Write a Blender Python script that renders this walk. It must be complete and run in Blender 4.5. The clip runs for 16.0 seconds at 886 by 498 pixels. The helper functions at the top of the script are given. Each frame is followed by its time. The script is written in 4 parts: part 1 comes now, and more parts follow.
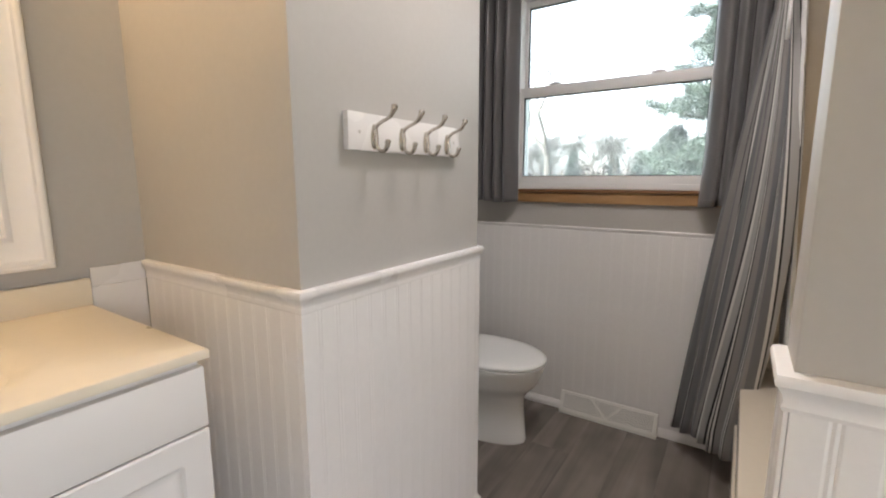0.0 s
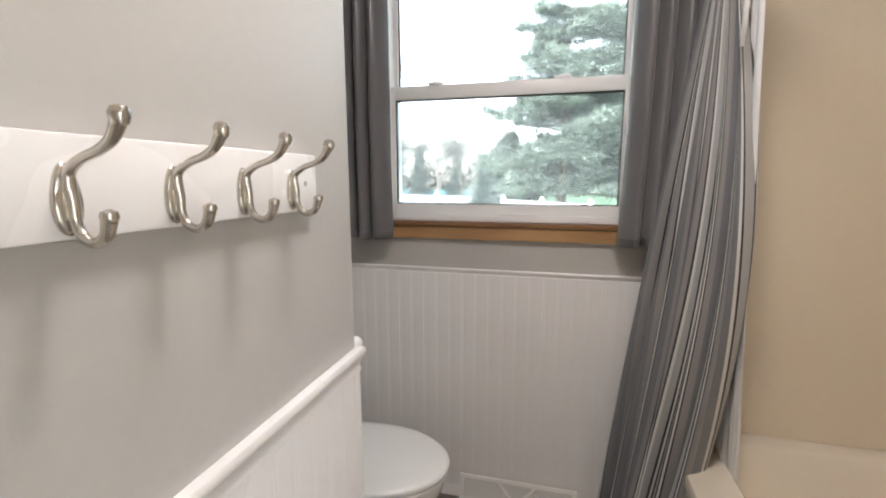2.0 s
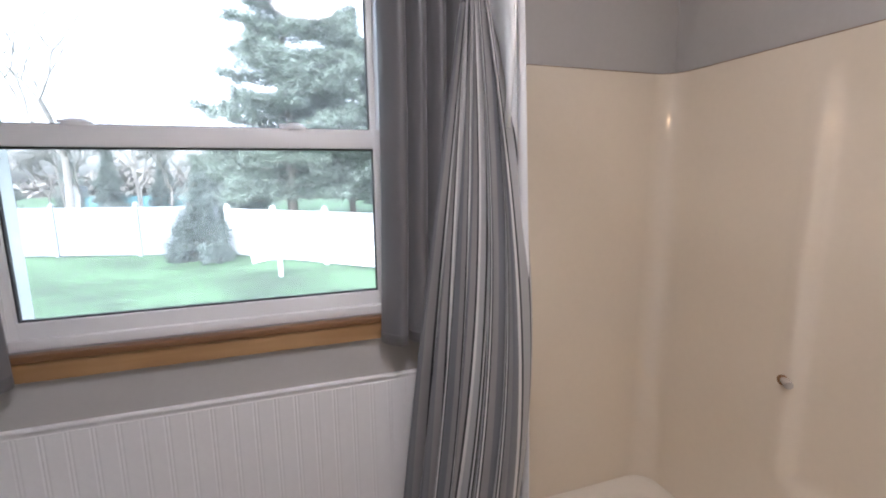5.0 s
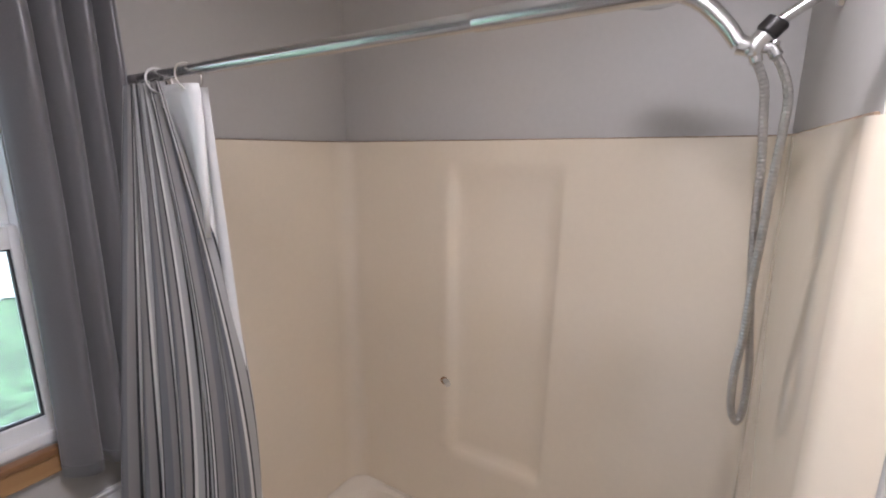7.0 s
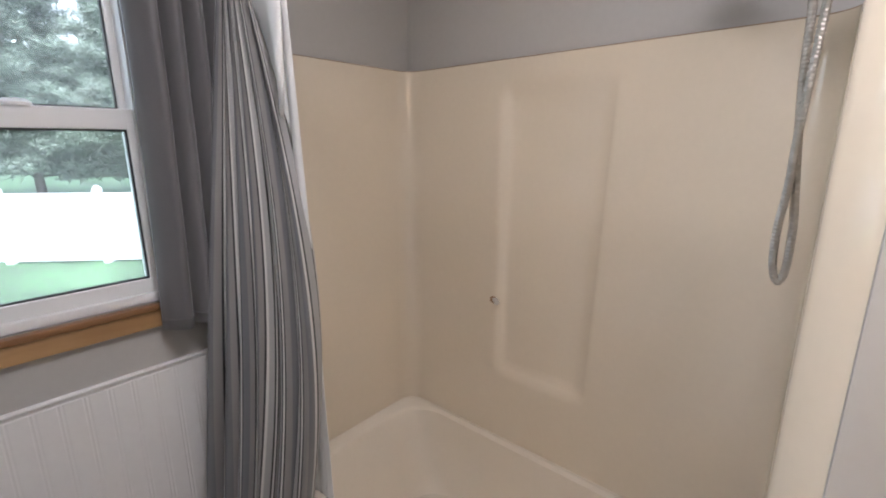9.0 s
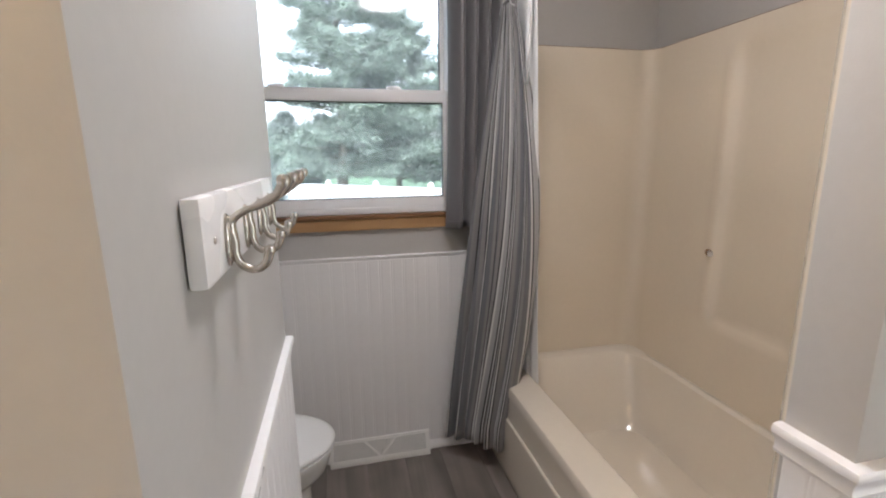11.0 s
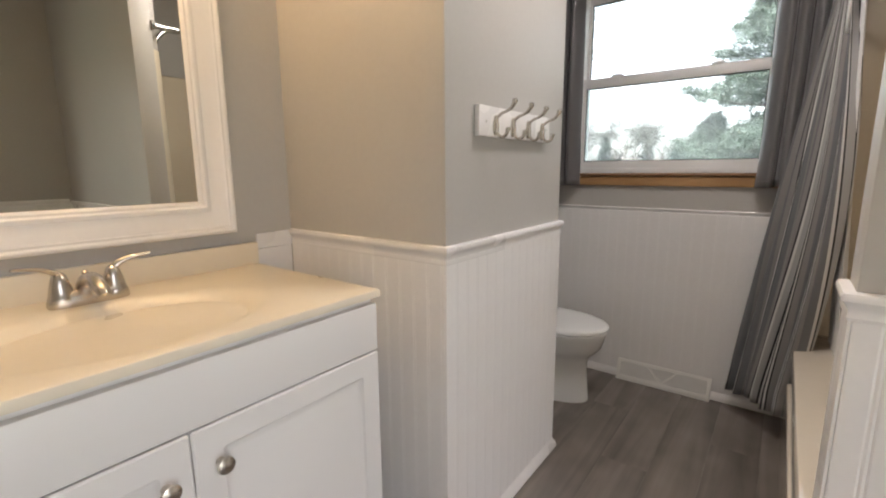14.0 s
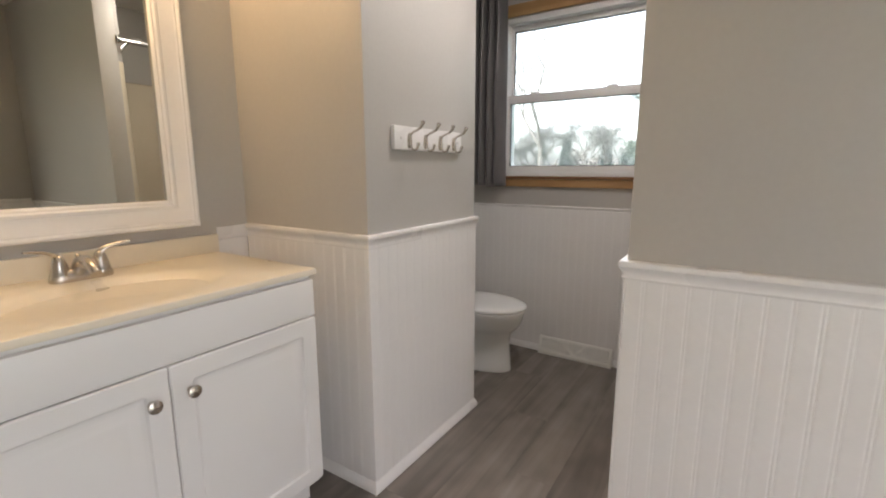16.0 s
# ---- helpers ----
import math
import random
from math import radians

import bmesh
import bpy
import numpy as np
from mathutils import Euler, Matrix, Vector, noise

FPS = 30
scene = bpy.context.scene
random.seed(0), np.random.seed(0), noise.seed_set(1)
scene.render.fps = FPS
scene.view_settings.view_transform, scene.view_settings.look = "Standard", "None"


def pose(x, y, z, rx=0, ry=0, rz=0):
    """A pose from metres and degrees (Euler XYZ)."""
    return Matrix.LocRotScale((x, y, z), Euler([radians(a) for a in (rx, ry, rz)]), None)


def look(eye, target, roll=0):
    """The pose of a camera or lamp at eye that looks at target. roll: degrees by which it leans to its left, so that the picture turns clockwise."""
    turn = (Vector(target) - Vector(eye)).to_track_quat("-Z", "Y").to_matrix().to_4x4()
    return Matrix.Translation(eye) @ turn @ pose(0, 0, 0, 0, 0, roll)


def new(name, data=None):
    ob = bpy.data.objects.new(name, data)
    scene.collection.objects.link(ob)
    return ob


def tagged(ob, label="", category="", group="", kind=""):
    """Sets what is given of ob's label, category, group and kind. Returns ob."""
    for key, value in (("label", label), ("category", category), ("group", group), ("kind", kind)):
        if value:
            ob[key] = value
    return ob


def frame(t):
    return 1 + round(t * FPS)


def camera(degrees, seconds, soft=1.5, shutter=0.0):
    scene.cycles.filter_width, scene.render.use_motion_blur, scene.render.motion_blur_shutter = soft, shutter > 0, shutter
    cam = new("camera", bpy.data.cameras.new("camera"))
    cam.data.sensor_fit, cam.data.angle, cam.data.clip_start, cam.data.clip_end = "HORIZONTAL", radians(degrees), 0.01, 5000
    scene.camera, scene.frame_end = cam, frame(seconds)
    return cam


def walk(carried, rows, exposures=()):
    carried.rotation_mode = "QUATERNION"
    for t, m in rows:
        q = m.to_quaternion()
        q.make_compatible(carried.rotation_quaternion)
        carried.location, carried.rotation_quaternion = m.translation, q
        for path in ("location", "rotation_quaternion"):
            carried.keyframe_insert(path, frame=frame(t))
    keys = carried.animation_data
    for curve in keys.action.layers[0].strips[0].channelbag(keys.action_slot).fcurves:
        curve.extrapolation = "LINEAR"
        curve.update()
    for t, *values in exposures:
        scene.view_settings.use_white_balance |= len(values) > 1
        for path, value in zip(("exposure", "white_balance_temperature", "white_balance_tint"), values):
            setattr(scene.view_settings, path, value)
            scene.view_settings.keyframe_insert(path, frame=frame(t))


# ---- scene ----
cam = camera(89.4, 16.0, soft=2.0)
PATH = [
    (0, (0.749, -2.228, 1.217), (-0.347, -0.584, 0.907), -0.1),
    (0.5, (0.614, -2.097, 1.197), (-0.365, -0.377, 0.91), 0.3),
    (1, (0.558, -1.979, 1.251), (-0.322, -0.208, 0.949), 0.1),
    (1.5, (0.443, -1.83, 1.297), (-0.21, 0.035, 0.989), -0.2),
    (2, (0.394, -1.69, 1.33), (-0.102, 0.222, 1.017), -0.1),
    (2.5, (0.377, -1.577, 1.337), (-0.072, 0.348, 1.028), -0.2),
    (3, (0.373, -1.466, 1.344), (0.019, 0.477, 1.031), 0.0),
    (5.5, (0.375, -1.227, 1.689), (1.351, 0.481, 1.326), -0.8),
    (6, (0.355, -1.242, 1.818), (1.665, 0.2, 1.365), 0.0),
    (6.5, (0.291, -1.255, 1.838), (1.847, -0.071, 1.417), -0.2),
    (7, (0.296, -1.27, 1.833), (1.951, -0.231, 1.407), 0.0),
    (7.5, (0.279, -1.286, 1.791), (1.928, -0.244, 1.352), 0.2),
    (8, (0.26, -1.285, 1.719), (1.886, -0.218, 1.252), 0.3),
    (10.5, (0.153, -1.771, 1.448), (0.973, 0.009, 1.047), -0.5),
    (11, (0.138, -1.938, 1.399), (0.583, -0.026, 0.997), -0.6),
    (11.5, (0.150, -2.098, 1.363), (0.208, -0.138, 0.968), -0.7),
    (12, (0.193, -2.259, 1.324), (-0.090, -0.317, 0.935), -0.8),
    (12.5, (0.288, -2.400, 1.289), (-0.298, -0.526, 0.913), -0.85),
    (13, (0.431, -2.482, 1.243), (-0.447, -0.723, 0.873), -0.75),
    (13.5, (0.583, -2.533, 1.218), (-0.529, -0.911, 0.853), -0.8),
    (14, (0.702, -2.577, 1.190), (-0.487, -1.007, 0.840), -0.4),
    (14.5, (0.796, -2.632, 1.195), (-0.400, -1.068, 0.845), -0.4),
    (15, (0.876, -2.680, 1.208), (-0.306, -1.105, 0.861), -0.3),
    (15.5, (0.963, -2.715, 1.217), (-0.189, -1.118, 0.867), -0.2),
    (16, (1.046, -2.775, 1.212), (-0.026, -1.125, 0.860), -0.1),
]
walk(cam, [(t, look(eye, target, roll)) for t, eye, target, roll in PATH],
     exposures=[(0.0, 3.30, 6400, 15), (1.0, 3.44, 6360, 15), (3.0, 3.57, 6270, 14), (5.5, 3.38, 5820, 21), (8.0, 3.34, 5800, 18), (10.5, 3.28, 6150, 16), (11.5, 3.38, 5980, 16), (12.5, 3.34, 6200, 15), (14.0, 3.17, 6500, 15), (16.0, 3.04, 6530, 15)])

# ---- world, sun, lamps ----
world = bpy.data.worlds.new("sky")
scene.world = world
world.use_nodes = True
wn, wl = world.node_tree.nodes, world.node_tree.links
sky = wn.new("ShaderNodeTexSky")
sky.sky_type, sky.sun_disc = "NISHITA", False
sky.sun_elevation, sky.sun_rotation = radians(38), radians(200)
sky.dust_density, sky.air_density = 4.0, 1.0
hs = wn.new("ShaderNodeHueSaturation")
hs.inputs["Saturation"].default_value = 0.3
wl.new(sky.outputs[0], hs.inputs["Color"])
wl.new(hs.outputs[0], wn["Background"].inputs[0])
wn["Background"].inputs[1].default_value = 0.15

sun = new("sun", bpy.data.lights.new("sun", "SUN"))
sun.data.energy, sun.data.angle, sun.data.color = 0.9, radians(14), (1.0, 0.96, 0.9)
sun.matrix_world = look((2, -6, 8), (0, 0, 0))


# added fill lamp in a made-up, unseen doorway, to brighten the lower walls
fill_light = new("doorway_fill", bpy.data.lights.new("doorway_fill", "AREA"))
fill_light.data.shape, fill_light.data.size, fill_light.data.size_y = "RECTANGLE", 0.80, 2.0
fill_light.data.energy, fill_light.data.color = 1.35, (1.0, 0.95, 0.90)
fill_light.matrix_world = look((2.36, -2.95, 1.03), (0.0, -2.95, 1.03))


# ---- materials ----
def material(name, colour, rough=0.5, metal=0.0, grain=0.0, grain_scale=60.0, stain=0.0, stain_scale=3.0, bump=0.0, bump_scale=200.0, coat=0.0, random_tone=0.0, sheen=0.0):
    """Principled material: colour varied by fine grain, broad stains and per-object tone, with a fine bump."""
    m = bpy.data.materials.new(name)
    m.use_nodes = True
    n, l = m.node_tree.nodes, m.node_tree.links
    p = n["Principled BSDF"]
    p.inputs["Roughness"].default_value, p.inputs["Metallic"].default_value = rough, metal
    p.inputs["Coat Weight"].default_value = coat
    p.inputs["Sheen Weight"].default_value = sheen
    tc = n.new("ShaderNodeTexCoord")
    last = n.new("ShaderNodeRGB")
    last.outputs[0].default_value = (*colour, 1)
    out = last.outputs[0]

    def vary(fac_socket, amount, low, high):
        nonlocal out
        mr = n.new("ShaderNodeMapRange")
        mr.inputs["From Min"].default_value, mr.inputs["From Max"].default_value = low, high
        mr.inputs["To Min"].default_value, mr.inputs["To Max"].default_value = 1 - amount, 1 + amount
        l.new(fac_socket, mr.inputs["Value"])
        vm = n.new("ShaderNodeVectorMath")
        vm.operation = "SCALE"
        l.new(out, vm.inputs[0])
        l.new(mr.outputs[0], vm.inputs["Scale"])
        out = vm.outputs[0]

    def noise_of(scale, detail):
        t = n.new("ShaderNodeTexNoise")
        t.inputs["Scale"].default_value, t.inputs["Detail"].default_value = scale, detail
        l.new(tc.outputs["Object"], t.inputs["Vector"])
        return t.outputs["Fac"]

    if grain:
        vary(noise_of(grain_scale, 4), grain, 0.3, 0.7)
    if stain:
        s = noise_of(stain_scale, 3)
        vary(s, stain, 0.3, 0.7)
        mr = n.new("ShaderNodeMapRange")
        mr.inputs["To Min"].default_value, mr.inputs["To Max"].default_value = max(0, rough - 0.06), min(1, rough + 0.06)
        l.new(s, mr.inputs["Value"])
        l.new(mr.outputs[0], p.inputs["Roughness"])
    if random_tone:
        oi = n.new("ShaderNodeObjectInfo")
        vary(oi.outputs["Random"], random_tone, 0, 1)
    l.new(out, p.inputs["Base Color"])
    if bump:
        b = n.new("ShaderNodeBump")
        b.inputs["Strength"].default_value, b.inputs["Distance"].default_value = bump, 0.002
        l.new(noise_of(bump_scale, 3), b.inputs["Height"])
        l.new(b.outputs[0], p.inputs["Normal"])
    return m


M_WALL = material("grey_wall_paint", (0.475, 0.459, 0.436), 0.46, stain=0.03, stain_scale=1.7, grain=0.015, bump=0.07, bump_scale=260)
M_CEIL = material("ceiling_paint", (0.78, 0.77, 0.74), 0.8, grain=0.03, bump=0.4, bump_scale=120)
M_TRIM = material("white_semigloss_paint", (0.81, 0.795, 0.785), 0.28, stain=0.02, grain=0.01, bump=0.06, bump_scale=90)
M_BEAD = material("white_beadboard_paint", (0.80, 0.785, 0.775), 0.30, stain=0.025, stain_scale=2.2, grain=0.012, bump=0.08, bump_scale=120)
M_CAB = material("white_thermofoil", (0.80, 0.79, 0.78), 0.32, stain=0.015, bump=0.03, bump_scale=300)
M_MARBLE = material("cultured_marble", (0.77, 0.70, 0.57), 0.30, stain=0.03, stain_scale=5, grain=0.01, coat=0.05)
M_SURR = material("almond_fibreglass", (0.70, 0.615, 0.49), 0.07, stain=0.02, stain_scale=2, grain=0.01, bump=0.25, bump_scale=7, coat=0.7)
# M_SURR's almond made paler: the cooler light on the tub is in the colour
M_TUB = material("lit_almond_fibreglass", (0.725, 0.658, 0.555), 0.07, stain=0.02, stain_scale=2, grain=0.01, coat=0.7)
M_RUST = material("rust_stain", (0.24, 0.125, 0.05), 0.5, grain=0.25, grain_scale=300)
M_CAULK = material("aged_caulk", (0.30, 0.22, 0.15), 0.7, grain=0.2, stain=0.2, stain_scale=9)
M_PORC = material("white_porcelain", (0.86, 0.87, 0.87), 0.08, stain=0.01, coat=0.5)
M_SEAT = material("white_toilet_plastic", (0.85, 0.86, 0.86), 0.2, stain=0.01)
M_NICKEL = material("brushed_nickel", (0.58, 0.54, 0.49), 0.27, 1.0, grain=0.05, grain_scale=400)
M_CHROME = material("chrome", (0.74, 0.73, 0.72), 0.24, 1.0, stain=0.02)
M_DARKMETAL = material("dark_collar", (0.03, 0.027, 0.025), 0.4, 0.3, grain=0.1)
M_VINYL = material("white_vinyl", (0.80, 0.80, 0.80), 0.35, stain=0.02, bump=0.03)
M_GASKET = material("dark_gasket", (0.03, 0.03, 0.032), 0.6, grain=0.1)
M_CURTAIN = material("grey_satin_cloth", (0.135, 0.130, 0.134), 0.30, stain=0.03, stain_scale=4, grain=0.05, grain_scale=300, bump=0.5, bump_scale=11, sheen=0.3)
M_LINER = material("white_vinyl_liner", (0.78, 0.78, 0.77), 0.3, stain=0.03)
M_REGISTER = material("white_painted_steel", (0.78, 0.77, 0.74), 0.4, stain=0.03, grain=0.02)
M_SLOT_SHADE = material("register_shadow", (0.05, 0.05, 0.05), 0.9, grain=0.1)
M_HOSE = material("ribbed_steel_hose", (0.50, 0.48, 0.45), 0.34, 1.0, grain=0.05)
M_SUBFLOOR = material("subfloor", (0.05, 0.045, 0.04), 0.9, grain=0.2)
M_SIDING = material("outer_siding", (0.6, 0.6, 0.58), 0.6, grain=0.05)
M_SCREW = material("steel_screw", (0.6, 0.58, 0.55), 0.4, 1.0, grain=0.1)


def glowing(name, colour, strength):
    m = bpy.data.materials.new(name)
    m.use_nodes = True
    p = m.node_tree.nodes["Principled BSDF"]
    p.inputs["Emission Color"].default_value, p.inputs["Emission Strength"].default_value = (*colour, 1), strength
    return m


M_BULB = glowing("frosted_bulb", (1.0, 0.67, 0.34), 4.3)
M_DOME = glowing("lit_glass_dome", (1.0, 0.94, 0.88), 6.0)


def wood_material(name, dark, light, axis, scale=6.0, rough=0.4, random_shift=True, bump=0.1):
    """Wood grain stretched along one axis of the object's space."""
    m = bpy.data.materials.new(name)
    m.use_nodes = True
    n, l = m.node_tree.nodes, m.node_tree.links
    p = n["Principled BSDF"]
    tc, mp = n.new("ShaderNodeTexCoord"), n.new("ShaderNodeMapping")
    sc = [scale * 6] * 3
    sc[axis] = scale * 0.35
    mp.inputs["Scale"].default_value = sc
    l.new(tc.outputs["Object"], mp.inputs["Vector"])
    oi = n.new("ShaderNodeObjectInfo")
    vm = n.new("ShaderNodeVectorMath")
    vm.operation = "SCALE"
    vm.inputs[0].default_value = (37, 53, 11)
    l.new(oi.outputs["Random"], vm.inputs["Scale"])
    l.new(vm.outputs[0], mp.inputs["Location"])
    t = n.new("ShaderNodeTexNoise")
    t.inputs["Scale"].default_value, t.inputs["Detail"].default_value, t.inputs["Distortion"].default_value = 1.0, 6, 0.6
    l.new(mp.outputs[0], t.inputs["Vector"])
    t2 = n.new("ShaderNodeTexNoise")
    t2.inputs["Scale"].default_value, t2.inputs["Detail"].default_value = 3.5, 2
    l.new(tc.outputs["Object"], t2.inputs["Vector"])
    add = n.new("ShaderNodeMath")
    add.operation = "MULTIPLY_ADD"
    add.inputs[1].default_value = 0.55
    l.new(t.outputs["Fac"], add.inputs[0])
    mr = n.new("ShaderNodeMath")
    mr.operation = "MULTIPLY"
    mr.inputs[1].default_value = 0.3
    l.new(t2.outputs["Fac"], mr.inputs[0])
    l.new(mr.outputs[0], add.inputs[2])
    ad2 = n.new("ShaderNodeMath")
    ad2.operation = "MULTIPLY_ADD"
    ad2.inputs[1].default_value = 0.05 if random_shift else 0.0
    l.new(oi.outputs["Random"], ad2.inputs[0])
    l.new(add.outputs[0], ad2.inputs[2])
    cr = n.new("ShaderNodeValToRGB")
    cr.color_ramp.elements[0].position, cr.color_ramp.elements[0].color = 0.34, (*dark, 1)
    cr.color_ramp.elements[1].position, cr.color_ramp.elements[1].color = 0.62, (*light, 1)
    l.new(ad2.outputs[0], cr.inputs[0])
    l.new(cr.outputs[0], p.inputs["Base Color"])
    p.inputs["Roughness"].default_value = rough
    b = n.new("ShaderNodeBump")
    b.inputs["Strength"].default_value, b.inputs["Distance"].default_value = bump, 0.001
    l.new(t.outputs["Fac"], b.inputs["Height"])
    l.new(b.outputs[0], p.inputs["Normal"])
    return m


M_PLANK = wood_material("grey_brown_vinyl_plank", (0.105, 0.089, 0.078), (0.315, 0.276, 0.245), 1, 1.7, 0.30)
M_OAK = wood_material("honey_stained_wood", (0.36, 0.20, 0.085), (0.56, 0.36, 0.17), 0, 4.0, 0.38, False)
M_OAKDARK = wood_material("dark_honey_wood", (0.20, 0.095, 0.04), (0.32, 0.17, 0.075), 0, 4.0, 0.38, False)
M_BARK = wood_material("bark", (0.05, 0.04, 0.033), (0.15, 0.125, 0.105), 2, 2.0, 0.9)
M_NEEDLE = material("pine_needles", (0.110, 0.140, 0.118), 0.7, grain=0.35, grain_scale=2.0, stain=0.3, stain_scale=0.6)
M_SPRUCE = material("spruce_needles", (0.085, 0.108, 0.100), 0.7, grain=0.3, grain_scale=3.0, stain=0.25, stain_scale=1.0)
# needle green paled and greyed: distance haze put into the colour
M_FARGREEN = material("hazed_needles", (0.125, 0.148, 0.14), 0.8, grain=0.3, grain_scale=3.0, stain=0.25, stain_scale=1.0)
M_FARTREE = material("winter_twigs", (0.15, 0.14, 0.13), 0.9, grain=0.2, grain_scale=2.0)
M_TWIG = material("grey_twigs", (0.15, 0.15, 0.145), 0.9, grain=0.2, grain_scale=2.0)
M_FENCE = material("white_fence_vinyl", (0.46, 0.475, 0.495), 0.5, stain=0.03)
M_GREYFENCE = material("weathered_grey_fence", (0.19, 0.205, 0.23), 0.8, stain=0.1, grain=0.1)
M_TEAL = material("teal_panel", (0.11, 0.28, 0.33), 0.6, stain=0.05)
M_GRASS = material("lawn", (0.040, 0.085, 0.038), 0.9, grain=0.55, grain_scale=7.0, stain=0.5, stain_scale=0.6, bump=0.5, bump_scale=30)

M_MIRROR = bpy.data.materials.new("mirror_glass")
M_MIRROR.use_nodes = True
_p = M_MIRROR.node_tree.nodes["Principled BSDF"]
_p.inputs["Base Color"].default_value, _p.inputs["Metallic"].default_value, _p.inputs["Roughness"].default_value = (0.66, 0.65, 0.585, 1), 1.0, 0.01

M_GLASS = bpy.data.materials.new("window_glass")
M_GLASS.use_nodes = True
_n, _l = M_GLASS.node_tree.nodes, M_GLASS.node_tree.links
_mix, _tr, _gl, _fr = _n.new("ShaderNodeMixShader"), _n.new("ShaderNodeBsdfTransparent"), _n.new("ShaderNodeBsdfGlossy"), _n.new("ShaderNodeFresnel")
_tr.inputs[0].default_value = (0.80, 0.84, 0.83, 1)
_gl.inputs["Roughness"].default_value = 0.01
_fr.inputs["IOR"].default_value = 1.3
_l.new(_fr.outputs[0], _mix.inputs[0]), _l.new(_tr.outputs[0], _mix.inputs[1]), _l.new(_gl.outputs[0], _mix.inputs[2])
# pale translucent layer that imitates hazy glare over the view outside
_veil_mix, _veil = _n.new("ShaderNodeMixShader"), _n.new("ShaderNodeBsdfTranslucent")
_veil.inputs[0].default_value = (0.9, 0.93, 0.95, 1)
_veil_mix.inputs[0].default_value = 0.05
_l.new(_mix.outputs[0], _veil_mix.inputs[1]), _l.new(_veil.outputs[0], _veil_mix.inputs[2])
_l.new(_veil_mix.outputs[0], _n["Material Output"].inputs[0])

M_CLEAR = material("clear_acrylic", (0.85, 0.8, 0.72), 0.08)
M_CLEAR.node_tree.nodes["Principled BSDF"].inputs["Transmission Weight"].default_value = 0.45


def stripe_material():
    """Woven curtain cloth: uneven vertical stripes that follow the cloth's own width."""
    m = bpy.data.materials.new("striped_curtain_cloth")
    m.use_nodes = True
    n, l = m.node_tree.nodes, m.node_tree.links
    p = n["Principled BSDF"]
    uv, sep = n.new("ShaderNodeUVMap"), n.new("ShaderNodeSeparateXYZ")
    uv.uv_map = "cloth"
    l.new(uv.outputs[0], sep.inputs[0])
    mul, fr = n.new("ShaderNodeMath"), n.new("ShaderNodeMath")
    mul.operation, fr.operation = "MULTIPLY", "FRACT"
    mul.inputs[1].default_value = 6.2
    l.new(sep.outputs["X"], mul.inputs[0])
    l.new(mul.outputs[0], fr.inputs[0])
    cr = n.new("ShaderNodeValToRGB")
    cr.color_ramp.interpolation = "CONSTANT"
    grey, dark, ink, pale, taupe = (0.34, 0.335, 0.33), (0.145, 0.148, 0.158), (0.016, 0.016, 0.019), (0.58, 0.57, 0.545), (0.225, 0.215, 0.21)
    stops = [(0.0, grey), (0.11, ink), (0.145, pale), (0.185, ink), (0.21, dark), (0.33, taupe), (0.44, ink), (0.475, pale), (0.52, grey), (0.63, ink), (0.665, pale), (0.70, ink), (0.73, taupe), (0.84, dark), (0.94, pale), (0.975, ink)]
    e = cr.color_ramp.elements
    e[0].position, e[0].color = 0.0, (*stops[0][1], 1)
    e[1].position, e[1].color = stops[1][0], (*stops[1][1], 1)
    for pos, c in stops[2:]:
        k = e.new(pos)
        k.color = (*c, 1)
    l.new(fr.outputs[0], cr.inputs[0])
    l.new(cr.outputs[0], p.inputs["Base Color"])
    p.inputs["Roughness"].default_value = 0.75
    p.inputs["Sheen Weight"].default_value = 0.2
    t, b = n.new("ShaderNodeTexNoise"), n.new("ShaderNodeBump")
    t.inputs["Scale"].default_value = 500
    b.inputs["Strength"].default_value, b.inputs["Distance"].default_value = 0.2, 0.001
    tc = n.new("ShaderNodeTexCoord")
    l.new(tc.outputs["Object"], t.inputs["Vector"])
    l.new(t.outputs["Fac"], b.inputs["Height"])
    l.new(b.outputs[0], p.inputs["Normal"])
    return m


M_STRIPE = stripe_material()


# ---- mesh helpers ----
def box(bm, x0, x1, y0, y1, z0, z1, bevel=0.0, segments=2):
    """A box between two corners, with rounded edges if asked."""
    r = bmesh.ops.create_cube(bm, size=1.0)
    for v in r["verts"]:
        v.co = Vector((x0 + (x1 - x0) * (v.co.x + 0.5), y0 + (y1 - y0) * (v.co.y + 0.5), z0 + (z1 - z0) * (v.co.z + 0.5)))
    if bevel:
        es = {e for v in r["verts"] for e in v.link_edges}
        bmesh.ops.bevel(bm, geom=list(es), offset=bevel, segments=segments, profile=0.6, affect="EDGES")


def finish(name, bm, mat, smooth=None):
    bmesh.ops.recalc_face_normals(bm, faces=bm.faces)
    me = bpy.data.meshes.new(name)
    bm.to_mesh(me)
    bm.free()
    me.materials.append(mat)
    if smooth is not None:
        me.polygons.foreach_set("use_smooth", [True] * len(me.polygons))
        me.set_sharp_from_angle(angle=radians(smooth))
    return me


def part(name, bm, mat, parent=None, label="", smooth=40):
    """One bmesh as one mesh object, under a thing or a part."""
    ob = new(name, finish(name, bm, mat, smooth))
    if parent is not None:
        ob.parent = parent
    return tagged(ob, label=label)


def thing(name, label, category, group="", at=(0, 0, 0)):
    ob = new(name)
    ob.location = at
    ob.empty_display_size = 0.05
    return tagged(ob, label=label, category=category, group=group)


def setting(name, bm, mat, label, category, smooth=40, parent=None):
    ob = part(name, bm, mat, parent, smooth=smooth)
    return tagged(ob, label=label, category=category, kind="structure")


